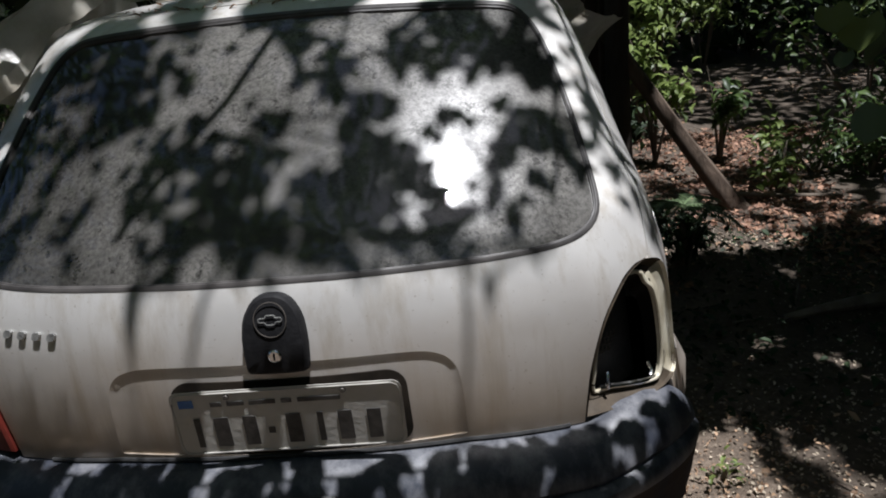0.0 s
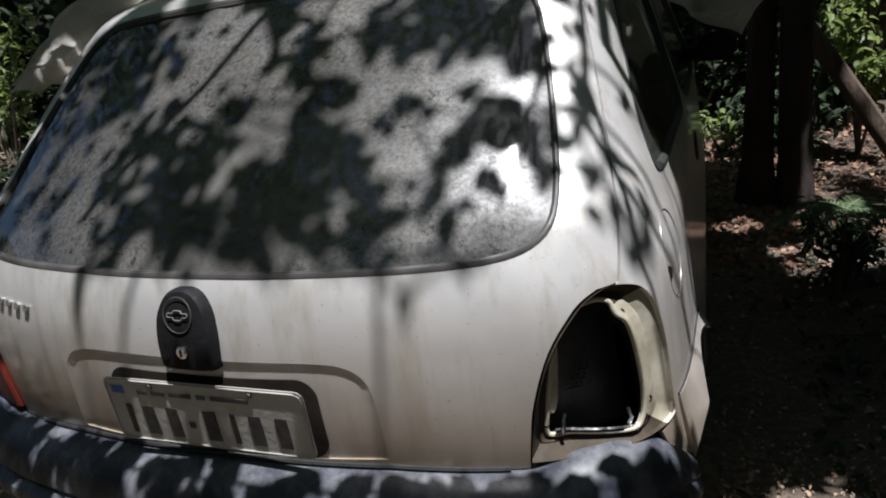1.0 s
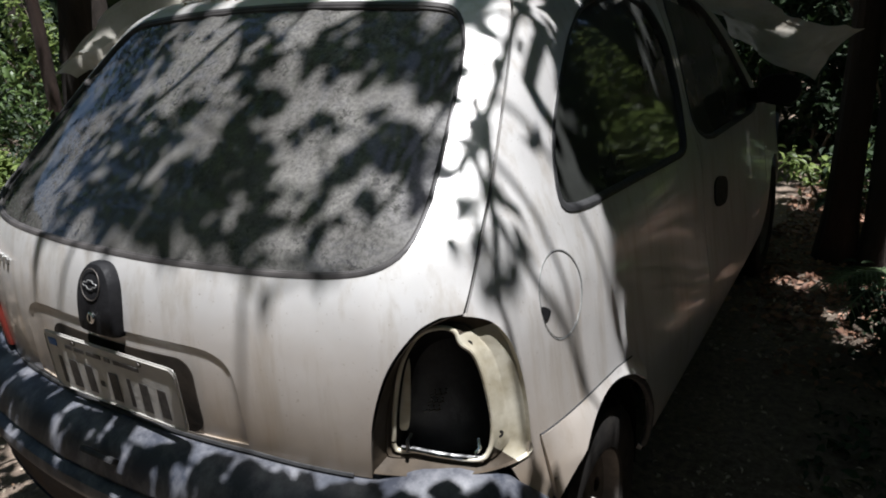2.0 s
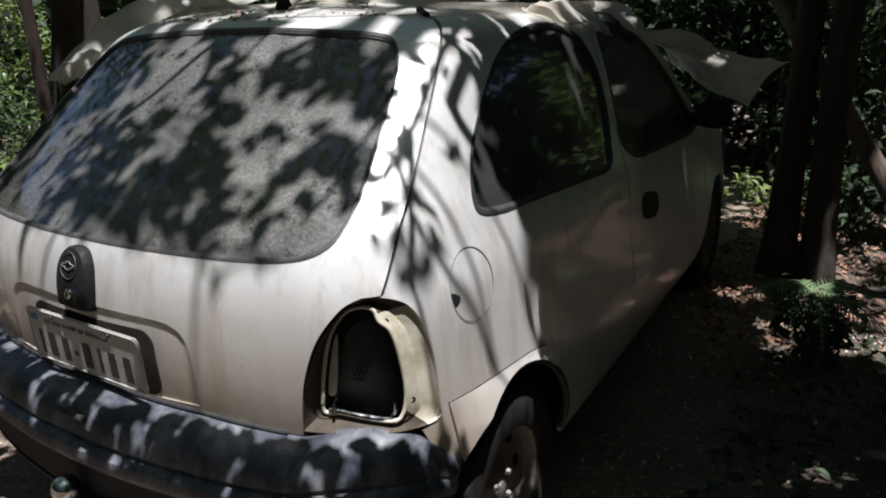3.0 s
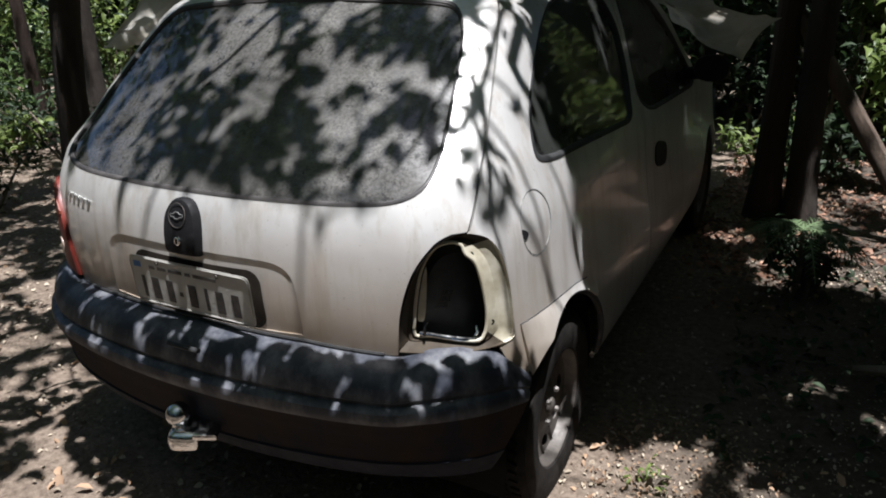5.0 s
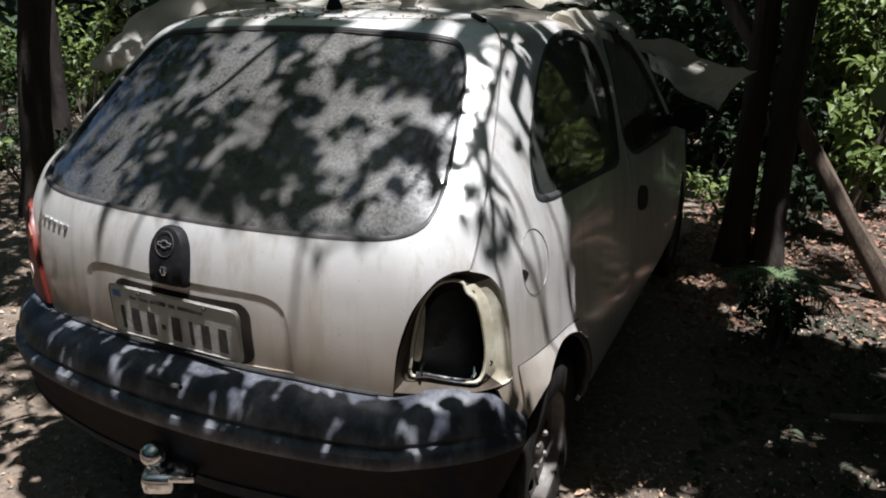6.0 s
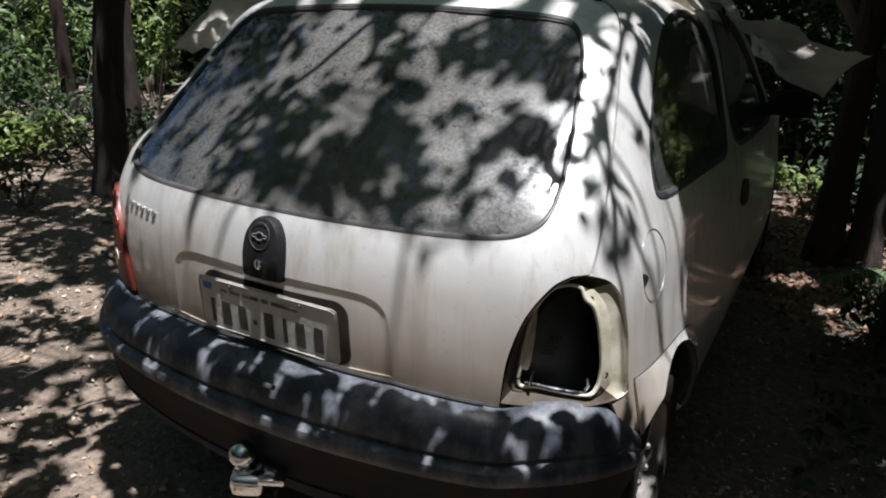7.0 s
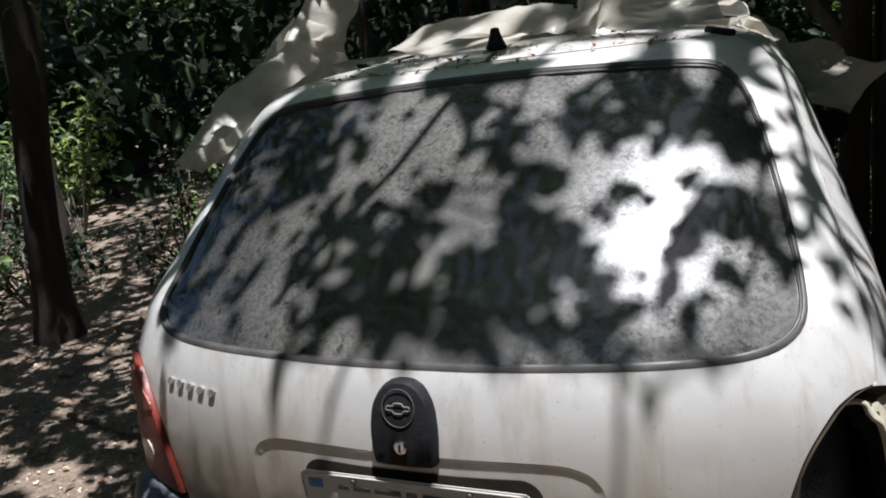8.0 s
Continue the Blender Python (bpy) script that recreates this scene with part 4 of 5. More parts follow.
# Dark leaves added to deepen the shade on the right-hand soil.
cover_leaves = [(x, y, land(x, y) + .012 + .07 * rng.random() ** 2) for x, y in scatter(1500, (1.1, 4.0, .9, 2.6), lambda x, y, r: r.random() < .5 + 1.1 * noise.noise(Vector((x * 1.3, y * 1.3, 6))), 14)]
tagged(leaf_cloud("ground_cover", cover_leaves, (.025, .06), (.35, .6), .4, LEAF_SHADE, seed=15), label="low dark green leaves added to darken the shaded soil", category="ground cover", kind="stuff")


# ---- trees ----
def trunk_mesh(points, radii, seed, sides=14, flare=True):
    rows = []
    pts = [Vector(p) for p in points]
    fine, rad = [], []
    for i in range(len(pts) - 1):
        for k in range(6):
            s = k / 6
            fine.append(pts[i].lerp(pts[i + 1], s) + sway(pts[i].lerp(pts[i + 1], s), .9, .04, seed))
            rad.append(radii[i] + (radii[i + 1] - radii[i]) * s)
    fine.append(pts[-1])
    rad.append(radii[-1])
    for i, p in enumerate(fine):
        t = (fine[min(i + 1, len(fine) - 1)] - fine[max(i - 1, 0)]).normalized()
        side = t.cross(Vector((0, 1, 0))).normalized()
        fore = side.cross(t)
        row = []
        for k in range(sides):
            a = k * math.tau / sides
            d = math.cos(a) * side + math.sin(a) * fore
            r = rad[i] * (1 + .22 * noise.noise(d * 1.6 + Vector((seed, 0, p.z * .5))) + .06 * noise.noise(d * 5 + Vector((0, seed, p.z * 3))))
            if flare:
                r *= 1 + .7 * math.exp(-max(p.z, 0) / .16)
            row.append(p + d * r)
        rows.append(row)
    return ribbon(rows)


def tree(place, height, radius, lean=(0, 0), seed=1, bark=None, crown=900, spread=1.8, start=.55, material=None, leaf=(.07, .14), label="", limbs=6, wobble=1.0):
    ob = thing("tree", (place[0], place[1], land(*place) - .03), label=label or "slender dark-barked forest tree with a leafy crown", category="tree", group="forest trees")
    top = Vector((lean[0], lean[1], height))
    part("trunk", trunk_mesh([(0, 0, -.15), top * .33 + sway(place + (1,), 1, .12 * wobble, seed), top * .66 + sway(place + (2,), 1, .16 * wobble, seed), top], [radius, radius * .85, radius * .65, radius * .25], seed), bark or BARK, ob)
    r = np.random.default_rng(seed)
    ends = []
    for k in range(limbs):
        s = start + (1 - start) * (k + .5) / limbs
        p = top * s
        a = r.random() * math.tau
        d = Vector((math.cos(a), math.sin(a), .35 + .3 * r.random())) * float(spread * (.5 + .5 * r.random()))
        q, e = p + d * .5 + Vector((0, 0, .12)), p + d
        part("limb", tube([p, p.lerp(q, .5) + sway(p, 2, .06, k), q, q.lerp(e, .5) + sway(q, 2, .08, k), e], [radius * .32, radius * .26, radius * .2, radius * .13, radius * .05], 7), bark or BARK, ob)
        ends += [q, e, q.lerp(e, .6)]
    ends.append(top)
    if crown:
        centres = []
        while len(centres) < crown:
            e = ends[r.integers(len(ends))]
            clump = e + Vector(r.normal(0, spread * .24, 3))
            for _ in range(int(6 + r.integers(12))):
                centres.append(clump + Vector(r.normal(0, .13, 3)))
        leaf_cloud("crown", centres[:crown], leaf, (.38, .55), .55, material or LEAF, ob, seed=seed)
    return ob


def shrub(place, height, width, count, seed, material, leaf=(.05, .11), label="leafy green understorey shrub", name="shrub"):
    ob = thing(name, (place[0], place[1], land(*place) - .01), label=label, category="shrub", group="understorey plants")
    r = np.random.default_rng(seed)
    centres = []
    for k in range(max(4, count // 70)):
        a, s = r.random() * math.tau, r.random() ** .6
        tip = Vector((math.cos(a) * width * s, math.sin(a) * width * s, height * (.45 + .55 * r.random())))
        mid = tip * .5 + Vector((0, 0, height * .12))
        part("stem", tube([(0, 0, -.02), mid, tip], [.012, .008, .003], 6), TWIG, ob)
        for _ in range(70):
            q = mid.lerp(tip, r.random() * 1.05) + Vector(r.normal(0, .09 * width + .03, 3))
            q.z = max(q.z, .03)
            centres.append(q)
    leaf_cloud("foliage", centres[:count], leaf, (.36, .52), .5, material, ob, seed=seed)
    return ob


def palm(place, height, fronds, length, seed, label="small dusty fan of feathery palm fronds"):
    ob = thing("palm_seedling", (place[0], place[1], land(*place) - .01), label=label, category="palm", group="understorey plants")
    r = np.random.default_rng(seed)
    part("stem", tube([(0, 0, -.02), (.01, 0, height * .5), (0, .01, height)], [.014, .012, .010], 8), TWIG, ob)
    for k in range(fronds):
        a = k * math.tau / fronds + r.normal(0, .2)
        rise = .25 + .5 * r.random()
        d = Vector((math.cos(a), math.sin(a), 0))
        spine = [Vector((0, 0, height)) + d * (length * s) + Vector((0, 0, length * (rise * s - .75 * s * s))) for s in np.linspace(0, 1, 9).tolist()]
        verts, faces = [], []
        for i in range(1, 16):
            s = i / 16
            n = min(int(s * 8), 7)
            p = spine[n].lerp(spine[n + 1], s * 8 - n)
            t = (spine[n + 1] - spine[n]).normalized()
            for sgn in (1, -1):
                out = (d.cross(Vector((0, 0, 1))) * sgn + t * .75 + Vector((0, 0, -.18))).normalized()
                ll = length * .42 * math.sin(math.pi * min(s * .9 + .12, 1)) + .01
                w = t * .0034
                n0 = len(verts)
                verts += [p - w, p + w, p + out * ll * .6 + w * .9 + Vector((0, 0, .006)), p + out * ll, p + out * ll * .6 - w * .9]
                faces += [(n0, n0 + 1, n0 + 2, n0 + 4), (n0 + 4, n0 + 2, n0 + 3)]
        part("frond", bm_of(verts, faces), FERN, ob, smooth=False)
        part("midrib", tube(spine, [.005 - .0004 * i for i in range(9)], 5), FERN, ob)
    return ob


# near trunks
tree((1.08, 3.36), 7.5, .072, (-.15, .3), 21, BARK_RED, 250, 1.6, label="reddish-barked trunk of a clump beside the car's nose")
tree((1.24, 3.30), 7.2, .072, (.02, .25), 27, BARK, 200, 1.6, label="dark fluted trunk of a clump beside the car's nose")
tree((1.24, 3.55), 7.0, .055, (.10, .2), 22, BARK_RED, 200, 1.6, label="dark reddish trunk behind the car's nose")
tree((2.0, 3.07), 5.0, .048, (-3.5, 1.5), 23, BARK_MID, 300, 1.4, label="leaning thin trunk crossing the thicket")
tree((-3.51, 2.25), 7.5, .110, (.95, .4), 24, BARK, 500, 1.8, label="dark straight trunk on the open side", wobble=.1)
tree((-4.6, 3.3), 7.0, .10, (-.2, .3), 25, BARK, 500, 1.8)
tree((-5.25, 3.15), 6.8, .06, (.3, .1), 252, BARK_RED, 300, 1.5, label="slender reddish trunk in the sunlit thicket")
palm((1.29, 2.20), .36, 9, .28, 31)
shrub((1.33, 2.24), .34, .2, 240, 33, LEAF_SHADE, (.04, .09), "dark low plant beneath the palm fronds")
shrub((1.78, 5.0), 2.4, .6, 1500, 41, LEAF_SUN, label="sunlit bright green shrub in the thicket")
shrub((1.72, 4.32), 1.35, .32, 380, 49, LEAF_SUN, (.06, .12), "sunlit bright green shrub in the thicket")
shrub((1.0, .80), .07, .06, 22, 42, LEAF_SUN, (.018, .035), "small green seedling beside the tyre", "seedling")
shrub((2.2, 3.3), .45, .3, 130, 43, LEAF_SUN, (.05, .1))
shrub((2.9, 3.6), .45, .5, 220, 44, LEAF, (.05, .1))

shrub((.92, 4.4), .35, .3, 260, 45, LEAF_SUN, (.04, .09), "low yellow-green plants in a sunny gap")
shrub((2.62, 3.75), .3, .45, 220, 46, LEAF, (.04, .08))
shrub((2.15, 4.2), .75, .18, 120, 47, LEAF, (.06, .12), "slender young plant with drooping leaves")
shrub((-3.6, 4.7), .45, .9, 700, 48, LEAF_SUN, (.05, .09), "sunlit low green plants in a clearing")

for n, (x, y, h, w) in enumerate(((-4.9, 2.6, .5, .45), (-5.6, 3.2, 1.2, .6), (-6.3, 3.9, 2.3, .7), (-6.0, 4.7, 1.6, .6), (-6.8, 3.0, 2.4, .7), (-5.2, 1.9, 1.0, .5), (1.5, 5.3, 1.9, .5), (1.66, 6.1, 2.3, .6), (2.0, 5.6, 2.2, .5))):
    shrub((x, y), h, w, 520, 70 + n, (LEAF_SUN, LEAF)[n % 3 == 1], (.07, .14), "sunlit yellow-green shrub at the edge of the wood")

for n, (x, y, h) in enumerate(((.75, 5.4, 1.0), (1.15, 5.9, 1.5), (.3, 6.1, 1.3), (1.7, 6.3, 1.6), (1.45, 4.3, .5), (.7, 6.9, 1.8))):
    shrub((x, y), h, .5, 420, 80 + n, LEAF_SHADE, (.06, .12), "dark leafy undergrowth beyond the car's nose")

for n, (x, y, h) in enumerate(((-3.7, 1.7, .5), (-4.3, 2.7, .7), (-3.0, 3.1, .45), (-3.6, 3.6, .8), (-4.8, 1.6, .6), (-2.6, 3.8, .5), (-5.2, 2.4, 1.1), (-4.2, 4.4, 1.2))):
    shrub((x, y), h, .45, 330, 60 + n, LEAF_SHADE, (.035, .075), "low dark leafy undergrowth beside the clearing")


def fallen_log(points, radii, seed, label, mat):
    ob = tagged(part("fallen_branch", trunk_mesh(points, radii, seed, 10, False), mat, None), label=label, category="branch")
    return ob


fallen_log([(1.50, 1.62, .035), (1.85, 1.68, .05), (2.3, 1.73, .055), (2.9, 1.86, .06)], [.014, .03, .038, .042], 4, "grey fallen branch lying on the shaded ground", TWIG)
fallen_log([(-5.95, 3.0, .66), (-5.6, 3.0, .48), (-5.15, 3.02, .24)], [.022, .020, .016], 5, "pale straight stick leaning in the undergrowth", TWIG)
fallen_log([(1.75, 3.35, .03), (2.1, 3.2, .03), (2.5, 3.12, .02)], [.016, .013, .007], 6, "thin pale stick on the leaf litter", TWIG)
fallen_log([(-2.4, 1.35, .02), (-1.95, 1.28, .025), (-1.6, 1.3, .02)], [.012, .016, .010], 7, "short pale stick on sunlit soil", TWIG)


def broad_leaf_plant():
    ob = thing("broad_leaf_plant", (1.92, 1.62, land(1.92, 1.62)), label="tall stem with broad heart-shaped green leaves", category="plant", group="understorey plants")
    part("stem", tube([(0, 0, -.02), (-.05, -.05, .5), (-.16, -.12, .95), (-.30, -.18, 1.25)], [.012, .010, .008, .004], 7), FERN, ob)
    for n, (x, y, z, size, yaw) in enumerate(((-.35, -.22, 1.18, .12, 2.4), (-.30, -.29, .92, .14, 2.0), (-.44, -.20, 1.22, .10, 2.9), (-.20, -.10, 1.10, .11, .6), (-.28, -.16, 1.27, .09, 1.2), (-.38, -.2, 1.08, .06, 2.2))):
        rows = []
        for k in range(7):
            v = k / 6
            w = size * .55 * math.sin(math.pi * min(.16 + v * .84, 1)) ** .7
            rows.append([Vector((w * u, size * v - .1 * size * abs(u), -.12 * size * v * v + .12 * size * abs(u))) for u in (-1, -.6, 0, .6, 1)])
        leaf = moved(ribbon(rows, False), pose(x, y, z, -55, 8, math.degrees(yaw)))
        part("leaf", leaf, (LEAF_SUN, FERN)[n % 2], ob)
        part("leaf_stalk", tube([(x * .7, y * .7, z - .05), (x, y, z)], .003, 5), FERN, ob)


broad_leaf_plant()

# the wood all round
r_place = np.random.default_rng(99)


def clear_of(p, spots, gap):
    return all(math.dist(p, q) > gap for q in spots) and not (-2.6 < p[0] < 2.4 and -6.5 < p[1] < 5)


spots = []
while len(spots) < 40:
    a, d = r_place.random() * math.tau, 3.8 + 10 * r_place.random() ** .8
    p = (d * math.cos(a), 1.2 + d * math.sin(a))
    if clear_of(p, spots, 1.2) and not (p[0] < -5 and -1.5 < p[1] < 5):
        spots.append(p)
for n, p in enumerate(spots):
    tree(p, 5.5 + 3 * r_place.random(), .05 + .09 * r_place.random(), tuple(r_place.normal(0, .5, 2).tolist()), 100 + n, BARK if n % 3 else BARK_RED, 700, 2.0, .42, LEAF_SHADE if n % 2 else LEAF, limbs=4)
spots = []
while len(spots) < 64:
    a, d = r_place.random() * math.tau, 3.6 + 7 * r_place.random()
    p = (d * math.cos(a), 1.6 + d * math.sin(a))
    if p[1] > -2 and clear_of(p, spots, .5):
        spots.append(p)
for n, p in enumerate(spots):
    shrub(p, .4 + 1.5 * r_place.random(), .5 + .5 * r_place.random(), 420, 200 + n, (LEAF, LEAF_SHADE, LEAF, LEAF_SUN)[n % 4])


# ---- canopy and thicket ----
SLANT = (SUN.x / SUN.z, SUN.y / SUN.z)
GAPS = ((.33, 1.50, .17), (.60, 2.45, .14), (1.20, 2.26, .16), (1.39, 1.53, .12), (-5.6, 3.1, 1.1), (-6.4, 4.0, 1.1), (-5.0, 2.3, .2), (1.45, 5.6, .6), (1.02, .86, .20), (.92, .62, .18), (.98, 2.95, .17), (1.45, 3.25, .17), (1.65, 3.0, .26), (1.85, 2.6, .24), (1.62, 2.45, .12), (-2.6, 1.9, .2), (-3.1, 1.2, .25), (-2.3, 2.9, .2), (2.15, 2.95, .15), (2.5, 3.5, .15), (1.65, 4.85, 1.05), (1.6, 4.2, .4), (-3.2, 2.6, .3), (-4.1, 3.2, .4), (-2.9, 3.6, .28), (-4.6, 2.2, .35), (2.9, 4.3, .25), (2.6, 2.3, .12), (-3.6, 4.6, .9), (.9, 4.4, .32), (1.62, 1.38, .12), (1.15, 1.35, .05), (.86, 2.91, .11), (1.1, 2.61, .12), (1.31, 1.75, .07), (.82, 1.21, .05), (1.16, 1.08, .09), (1.47, 2.56, .16), (1.75, 2.14, .12), (1.19, 2.54, .16))


def cover(x, y):
    """How densely leaves hang over the spot of the floor that they shade."""
    clump = .5 + .9 * noise.noise(Vector((x * 1.1, y * 1.1, 3))) + .5 * noise.noise(Vector((x * 3.1, y * 3.1, 8)))
    clump = min(max(clump, .05), 1)
    if any((x - gx) ** 2 + (y - gy) ** 2 < r * r for gx, gy, r in GAPS):
        return .06
    if (-.95 < x < .66 and -.35 < y < .84) or (.6 < x < .95 and -.35 < y < .95):
        return 0.0
    if -1.0 < y <= -.35 and -.8 < x < .8:
        return .6 + .3 * clump
    if -6 < y < -.7 and abs(x) < 3.2:
        return .22 + .30 * clump
    if x > .55 and y > -.6:
        return .75 + .25 * clump
    if -.95 <= x <= .6 and .8 <= y < 3.8:
        return .66 + .34 * clump
    if x < -6.5 and -2 < y < 6:
        return .15 + .12 * clump
    if x < -1.9 and y > 1.1 or x < -3.2:
        return .7 + .3 * clump
    if x < -.7 and -2.5 < y < 5:
        return .22 + .55 * clump
    if y < -.3 and abs(x) < 2.5:
        return .15 + .4 * clump
    return .55 + .45 * clump


def canopy(name, count, reach, low, high, leaf, seed, label, cover=cover):
    r = np.random.default_rng(seed)
    centres = []
    while len(centres) < count:
        x, y = (r.random(2) * 2 - 1) * reach
        y += 1.2
        if math.hypot(x, y - 1.2) > reach or r.random() > cover(x, y):
            continue
        h = low + (high - low) * r.random()
        centres.append((x + SLANT[0] * h, y + SLANT[1] * h, h))
    return tagged(leaf_cloud(name, centres, leaf, (.45, .62), .35, LEAF, seed=seed), label=label, category="foliage", kind="stuff")


canopy("high_canopy", 42000, 11, 4.2, 7.5, (.14, .26), 301, "dense green leaf canopy overhead with sun gaps")


canopy("side_canopy", 11000, 4.5, 2.2, 3.4, (.08, .15), 304, "dense low leaf canopy beside the car", lambda x, y: float(.38 < x < 2.6 and .96 < y < (4.2 if x < 1.15 else 2.6) and cover(x, y) > .1) * (1 if x < 1.1 else .6))


def dapple(x, y):
    if not (-4.2 < x < -.75 and -1.3 < y < 4.0):
        return 0.0
    return min(max(.5 + 2.6 * noise.noise(Vector((x * 2.6, y * 2.6, 5))) + 1.2 * noise.noise(Vector((x * 7.5, y * 7.5, 1))), .02), 1)


canopy("low_canopy", 8200, 5.2, 1.9, 3.0, (.05, .10), 305, "loose low leaves over the open side of the clearing", dapple)


def side_light_block():
    # Leaves added mostly out of view, to keep light off the car's flank.
    r = np.random.default_rng(306)
    centres = []
    while len(centres) < 7000:
        y = -3 + 7.5 * r.random()
        x = 3.0 + .55 * max(y, 0) + 3 * r.random()
        h = .1 + 5 * r.random()
        if noise.noise(Vector((x * .7, y * .7, h * .7))) > -.2:
            centres.append((x, y, h))
    tagged(leaf_cloud("side_thicket", centres, (.14, .28), (.45, .6), .55, LEAF_SHADE, seed=307), label="leaves added mostly out of view to darken the car's right side", category="foliage", kind="stuff")


side_light_block()


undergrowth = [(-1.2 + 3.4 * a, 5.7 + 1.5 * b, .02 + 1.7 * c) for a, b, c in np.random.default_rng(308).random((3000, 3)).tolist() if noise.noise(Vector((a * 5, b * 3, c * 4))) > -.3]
tagged(leaf_cloud("dark_undergrowth", undergrowth, (.10, .22), (.45, .6), .5, LEAF_SHADE, seed=309), label="dense dark undergrowth beyond the car's nose", category="foliage", kind="stuff")


def blue_bucket():
    x, y = 2.49, 2.42
    ob = thing("bucket", (x, y, land(x, y) + .01), label="blue plastic bucket standing on the leaf litter", category="bucket")
    part("body", lathe([(0, .006), (.0, 0), (.118, 0), (.122, .006), (.140, .20), (.150, .31), (.152, .318), (.148, .318), (.137, .20), (.116, .012), (0, .012)], 40, "z"), BLUE_PLASTIC, ob)
    part("rim", lathe([(.150, .300), (.160, .302), (.161, .318), (.152, .322), (.148, .318)], 40, "z"), BLUE_PLASTIC, ob)
    part("handle", tube([Vector((.158 * math.cos(a), .02 - .12 * math.sin(a), .305 - .07 * math.sin(a))) for a in np.linspace(0, math.pi, 20).tolist()], .003, 6), STEEL, ob, "thin wire handle")


blue_bucket()


def thicket():
    r = np.random.default_rng(302)
    centres = []
    while len(centres) < 46000:
        a, d = r.random() * math.tau, 9 + 8 * r.random()
        h = (3.0 if 2.55 < a < 3.6 else 9.5) * r.random() ** 1.1
        x, y = d * math.cos(a), 1.2 + d * math.sin(a)
        if noise.noise(Vector((x * .5, y * .5, h * .5))) > -.25:
            centres.append((x, y, h))
    tagged(leaf_cloud("far_thicket", centres, (.25, .55), (.5, .7), .6, LEAF_SHADE, seed=303), label="dark leafy thicket closing the wood", category="foliage", kind="stuff")


thicket()


def backdrop():
    # Plain ring added to shut out low skylight, coloured as dark as shade.
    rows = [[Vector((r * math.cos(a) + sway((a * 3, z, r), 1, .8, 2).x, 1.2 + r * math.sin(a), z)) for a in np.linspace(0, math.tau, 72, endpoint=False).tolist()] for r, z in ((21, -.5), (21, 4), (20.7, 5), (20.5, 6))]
    ob = part("backdrop", ribbon(rows), WOODS_SHADE, None)
    tagged(ob, label="plain ring for distant woods, shade put into its colour", category="backdrop", kind="structure")


backdrop()


# ---- branches that overhang the car ----
def overhang(clumps, height, seed, leaf=(.05, .085), per=26, root=(-.6, -1.6), label="leafy branch overhanging the car's tail"):
    """A branch whose leaf clumps hang up-sun of the given places, each with its spread."""
    r = np.random.default_rng(seed)
    spots = [Vector((x, y, z)) + SUN * (height + .5 * r.random()) for x, y, z, _ in clumps]
    ob = tagged(new("tree_branch"), label=label, category="branch", group="overhanging branches")
    start = spots[0] + Vector((root[0], root[1], .5))
    line = [start] + sorted(spots, key=lambda p: (p - start).length)
    smooth_line = []
    for a, b in zip(line, line[1:]):
        smooth_line += [a.lerp(b, s) + sway(a.lerp(b, s), 3, .03, seed) for s in (0, .25, .5, .75)]
    n = len(smooth_line)
    part("limb", tube(smooth_line, [.007 - .005 * i / n for i in range(n)], 7), BARK, ob)
    centres = []
    for p, (_, _, _, spread) in zip(spots, clumps):
        for _ in range(int(per * (spread / .06) ** 2)):
            q = Vector(r.normal(0, .55 * spread, 3))
            q.z *= 2.2
            centres.append(p + q)
    leaf_cloud("foliage", centres, leaf, (.45, .6), .4, LEAF, ob, seed=seed)
    return ob


overhang(((-.34, .58, 1.27, .10), (-.40, .50, 1.2, .06), (-.22, .38, 1.12, .07), (-.12, .30, 1.06, .07), (-.19, .25, 1.01, .05), (-.08, .35, 1.1, .05)), 2.5, 1, root=(-1.4, -.3))
overhang(((-.04, .27, 1.02, .05), (.05, .27, 1.02, .055), (.14, .275, 1.02, .055), (.22, .28, 1.02, .055), (.29, .30, 1.03, .045), (.10, .33, 1.06, .05)), 2.8, 2, root=(-.5, -1.2))
overhang(((.09, .55, 1.27, .05), (.13, .46, 1.19, .05), (.16, .37, 1.11, .05), (.11, .30, 1.06, .05), (-.01, .40, 1.15, .03), (-.06, .46, 1.2, .03)), 2.6, 3, root=(.2, 1.2))
overhang(((.24, .60, 1.3, .06), (.34, .60, 1.28, .06), (.44, .61, 1.27, .06), (.49, .56, 1.21, .05)), 2.6, 4, root=(1.0, 1.0))
overhang(((.46, .47, 1.15, .05), (.43, .40, 1.09, .04), (.29, .45, 1.16, .03), (.52, .44, 1.1, .04), (.23, .36, 1.1, .03), (.41, .34, 1.05, .025)), 2.3, 5, root=(1.2, .2))


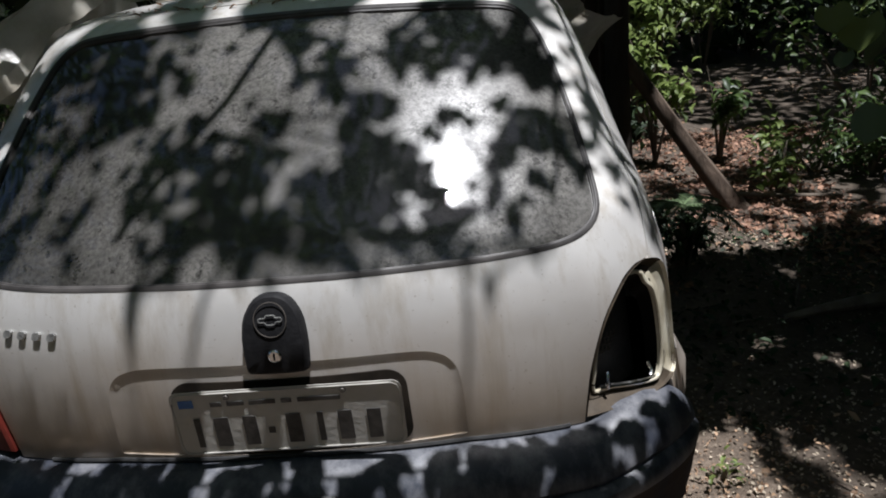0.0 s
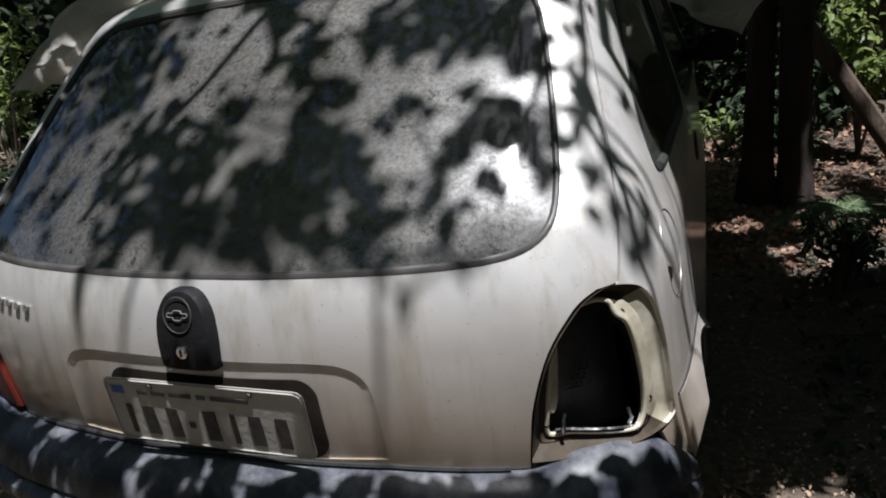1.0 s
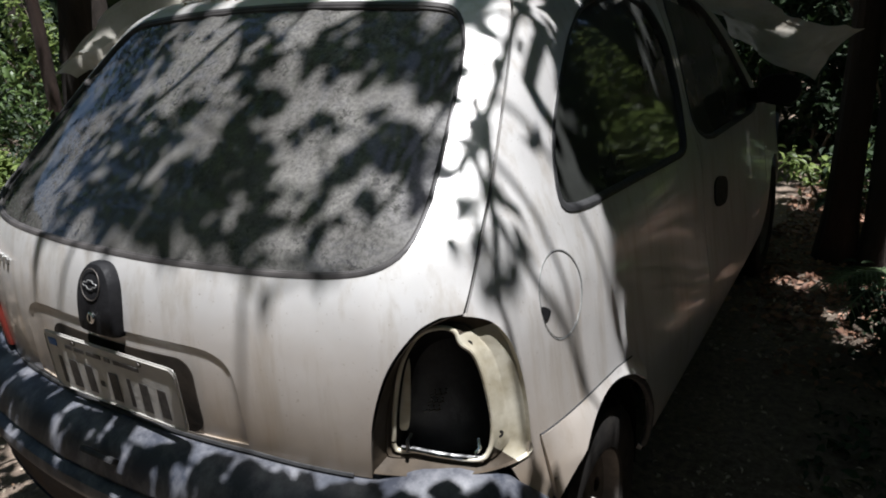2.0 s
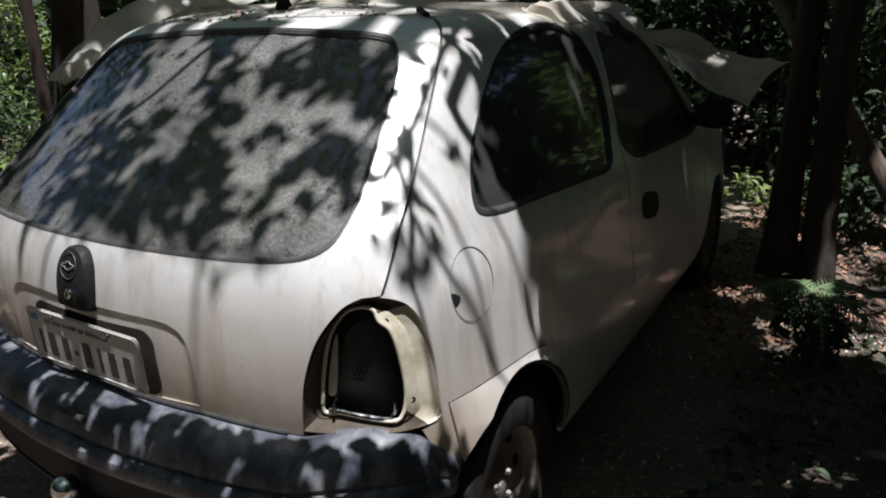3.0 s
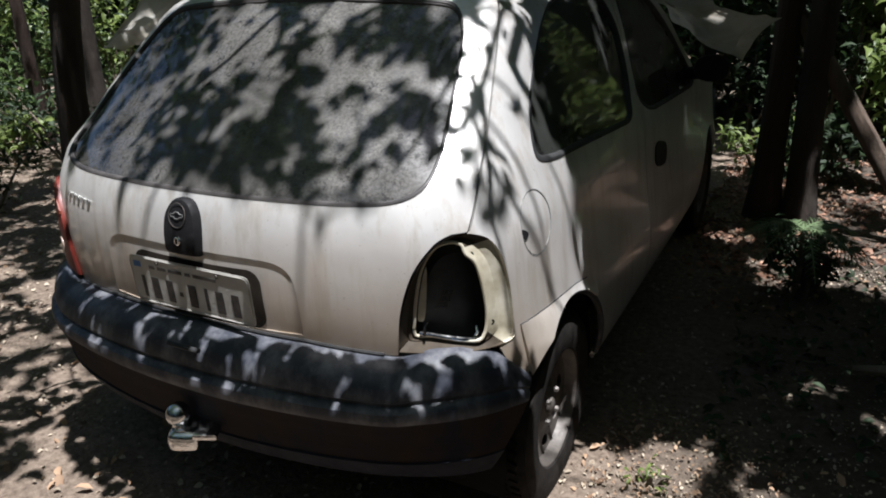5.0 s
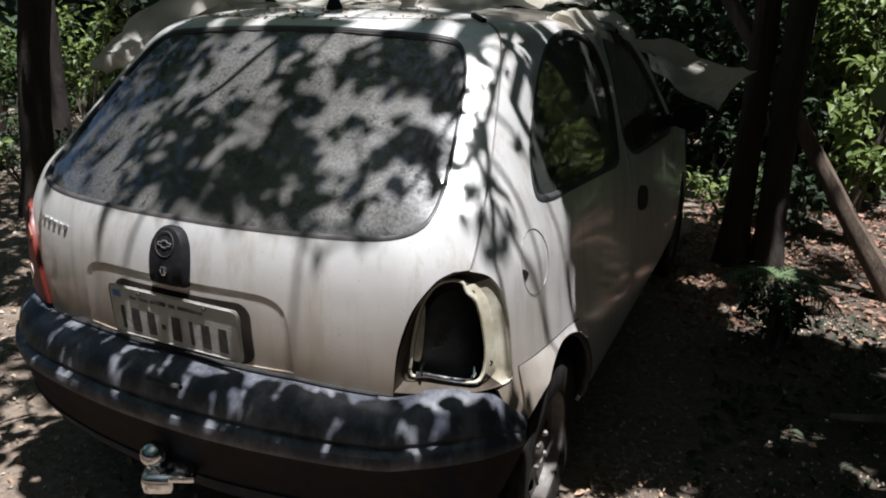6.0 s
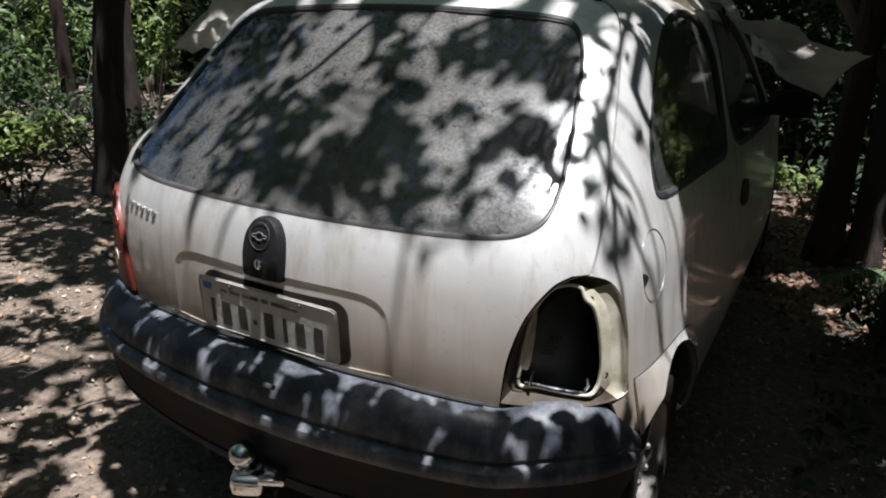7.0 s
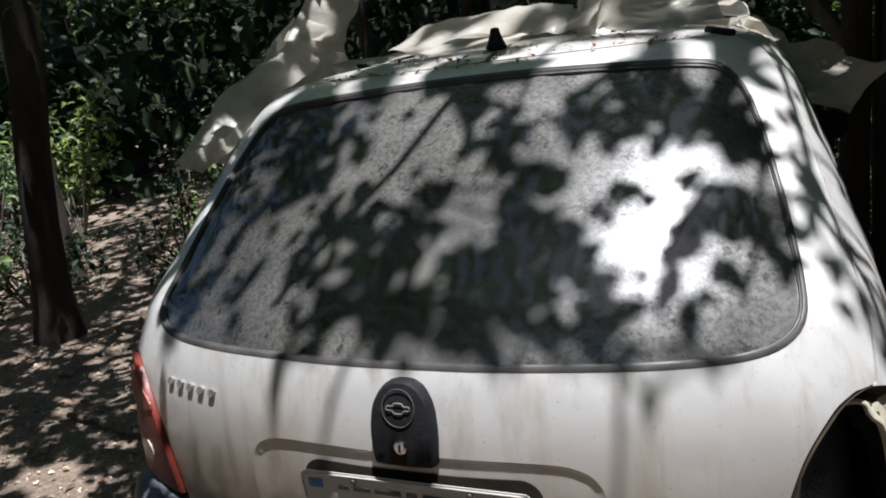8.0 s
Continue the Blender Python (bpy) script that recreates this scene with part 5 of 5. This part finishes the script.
def bumper_spray():
    """A leafy branch just over the bumper, with the gaps through which the sun falls on it."""
    gaps = ((-.78, .37, .05), (-.64, .24, .045), (-.46, .14, .035), (-.30, .115, .028), (-.17, .10, .022), (.05, .10, .028), (.12, .095, .016), (.195, .10, .036), (.262, .116, .016), (.325, .127, .010),
            (.395, .142, .018), (.475, .155, .024), (.57, .205, .030), (.635, .222, .018), (.595, .180, .026), (.73, .33, .02))
    r = np.random.default_rng(61)
    ob = tagged(new("tree_branch"), label="leafy low branch overhanging the car's bumper", category="branch", group="overhanging branches")
    centres = []
    while len(centres) < 400:
        c, o = r.uniform(-.86, .86), r.uniform(-.004, .125)
        p = skin(c, .58)
        n = skin_normal(c, .58)
        n.z = 0
        p = p + float(o) * n.normalized()
        p.z = .55
        if all(math.hypot(p.x - x, p.y - .034 - y) > g for x, y, g in gaps):
            centres.append(p + SUN * float(1.35 + .3 * r.random()))
    line = [Vector((x, .12 + .28 * x * x, .55)) + SUN * 1.5 + sway((x, 0, 0), 3, .03, 4) for x in np.linspace(-1.3, .95, 24).tolist()]
    part("limb", tube(line, [.007 - .0002 * k for k in range(24)], 7), BARK, ob)
    leaf_cloud("foliage", centres, (.055, .09), (.5, .7), .3, LEAF, ob, seed=62, headings=math.pi + r.uniform(-1.0, 1.0, len(centres)))


bumper_spray()
overhang(((-.56, .34, .98, .04), (-.42, .31, .98, .035), (-.62, .45, 1.05, .05), (-.50, .38, 1.0, .04)), 2.5, 7, per=18, root=(-1.2, .1))

overhang(((.77, .90, .32, .06), (.77, .82, .42, .04), (.78, .90, .16, .05)), 1.2, 11, leaf=(.04, .07), per=24, root=(.9, .4), label="leafy branch overhanging the rear wheel")
overhang(((.60, .50, 1.12, .03), (.62, .44, 1.04, .03), (.65, .40, .98, .03), (.57, .58, 1.22, .025), (.70, .42, .90, .025)), 2.5, 8, leaf=(.04, .07), per=22, root=(.9, .5))
overhang(((.30, .24, .93, .02), (.40, .26, .93, .02), (.47, .28, .92, .018), (.21, .22, .93, .016), (.35, .22, .88, .016)), 2.7, 9, leaf=(.03, .055), per=20, root=(.6, -1.0))


def vine(points, height, radius, seed, leaves=0):
    """A bare hanging stem up-sun of the given places."""
    r = np.random.default_rng(seed)
    pts = [Vector(p) + SUN * (height + .15 * k) for k, p in enumerate(points)]
    ob = tagged(new("hanging_vine"), label="thin bare vine stem hanging above the car", category="vine", group="overhanging vines")
    line = []
    for a, b in zip(pts, pts[1:]):
        line += [a.lerp(b, s) + sway(a.lerp(b, s), 4, .012, seed) for s in (0, .33, .66)]
    part("stem", tube(line + [pts[-1]], radius, 7), BARK, ob)
    if leaves:
        spots = [line[int(r.integers(len(line)))] + Vector(r.normal(0, .03, 3)) for _ in range(leaves)]
        leaf_cloud("foliage", spots, (.05, .09), (.35, .5), .5, LEAF, ob, seed=seed + 50)


vine(((.54, .95, 1.40), (.56, .74, 1.32), (.58, .62, 1.21), (.60, .50, 1.11), (.65, .46, 1.03), (.68, .46, .96), (.72, .50, .87), (.74, .57, .77), (.76, .61, .62)), 1.5, .0075, 1, 5)
vine(((.60, .55, 1.2), (.66, .45, 1.0), (.70, .40, .87), (.73, .41, .72), (.74, .41, .60)), 1.3, .0055, 2)
vine(((.60, .80, 1.3), (.62, .68, 1.2), (.64, .69, 1.15), (.66, .72, 1.09)), 1.6, .015, 3, 9)
vine(((.52, .59, 1.22), (.51, .39, 1.06), (.49, .33, 1.02)), 1.8, .005, 4, 4)
vine(((-.02, .68, 1.36), (-.12, .50, 1.22), (-.22, .38, 1.12), (-.30, .28, 1.0)), 1.7, .009, 6)


roof_bits = [skin(float(q[0]), float(q[1]), .006) for q in zip(rng.uniform(-.62, .62, 120), 1.41 + .18 * rng.random(120) ** 1.5)]
tagged(leaf_cloud("roof_litter", roof_bits, (.007, .024), (.3, .6), .25, DRY, seed=71), label="small dry leaf bits lying on the car roof", category="leaf litter", kind="stuff")


# ---- plastic sheet on the roof ----
sheet = thing("plastic_sheet", label="crumpled milky plastic sheet draped over the car roof", category="plastic sheet")


def drape(name, corners, nu, nv, crumple, seed, label="", sag=0.0, ragged=.03, puff=(0, 0, 0)):
    """A crumpled sheet between four corners, uneven at its edges."""
    a, b, c, d = (Vector(p) for p in corners)
    rows = []
    for j in range(nv + 1):
        row = []
        for i in range(nu + 1):
            u, v = i / nu, j / nv
            e = min(u, 1 - u, v, 1 - v)
            p = a.lerp(b, u).lerp(d.lerp(c, u), v)
            p = p + sway(p, 3.2, crumple, seed) + sway(p, 8.5, crumple * .45, seed + 3) + sway(p, 21, crumple * .24, seed + 5)
            if e < .12:
                p = p + sway(p, 6, ragged, seed + 9)
            p = p + Vector(puff) * (math.sin(math.pi * u) ** .6)
            p.z -= sag * math.sin(math.pi * u) * math.sin(math.pi * v)
            row.append(p)
        rows.append(row)
    ob = part(name, ribbon(rows, False), SHEET, sheet, label)
    return ob


drape("roof_cover", ((-.55, 1.02, 1.425), (.50, 1.02, 1.435), (.50, 1.95, 1.44), (-.55, 1.95, 1.44)), 60, 44, .035, 1, sag=-.05)
drape("left_fold", ((-.775, .63, 1.24), (-.675, .645, 1.22), (-.50, 1.10, 1.50), (-.61, 1.05, 1.555)), 26, 60, .032, 2, "sheet fold hanging over the far roof edge", ragged=.02, puff=(-.004, -.012, .012))
drape("left_hem", ((-.785, .63, 1.24), (-.63, 1.05, 1.56), (-.66, 1.5, 1.40), (-.73, .84, 1.20)), 30, 24, .02, 3)
drape("left_peak", ((-.65, 1.0, 1.46), (-.47, 1.08, 1.46), (-.46, 1.15, 1.66), (-.58, 1.12, 1.68)), 24, 24, .03, 4)
drape("rear_fold", ((-.30, .94, 1.425), (.20, .93, 1.425), (.22, 1.02, 1.50), (-.30, 1.04, 1.49)), 44, 14, .03, 5)
drape("upright_fold", ((.17, .96, 1.42), (.46, .97, 1.41), (.44, 1.06, 1.60), (.20, 1.06, 1.64)), 36, 26, .05, 6, "crumpled upright heap of sheet")
drape("heap_back", ((.17, .97, 1.42), (.20, 1.06, 1.63), (.30, 1.30, 1.60), (.22, 1.35, 1.44)), 26, 26, .05, 7)
drape("side_drape", ((.50, 1.25, 1.42), (.55, 1.72, 1.41), (.625, 1.74, 1.30), (.60, 1.36, 1.36)), 34, 16, .03, 8, "sheet hanging over the side window top")
drape("side_flap", ((.57, 1.75, 1.385), (.66, 2.55, 1.16), (.93, 2.62, .98), (1.10, 2.55, 1.17)), 30, 30, .03, 9, "milky sheet flap blown out beside the car", sag=.02)
drape("screen_cover", ((-.58, 1.95, 1.43), (.58, 1.93, 1.43), (.66, 2.70, .95), (-.66, 2.72, .95)), 44, 34, .02, 10)
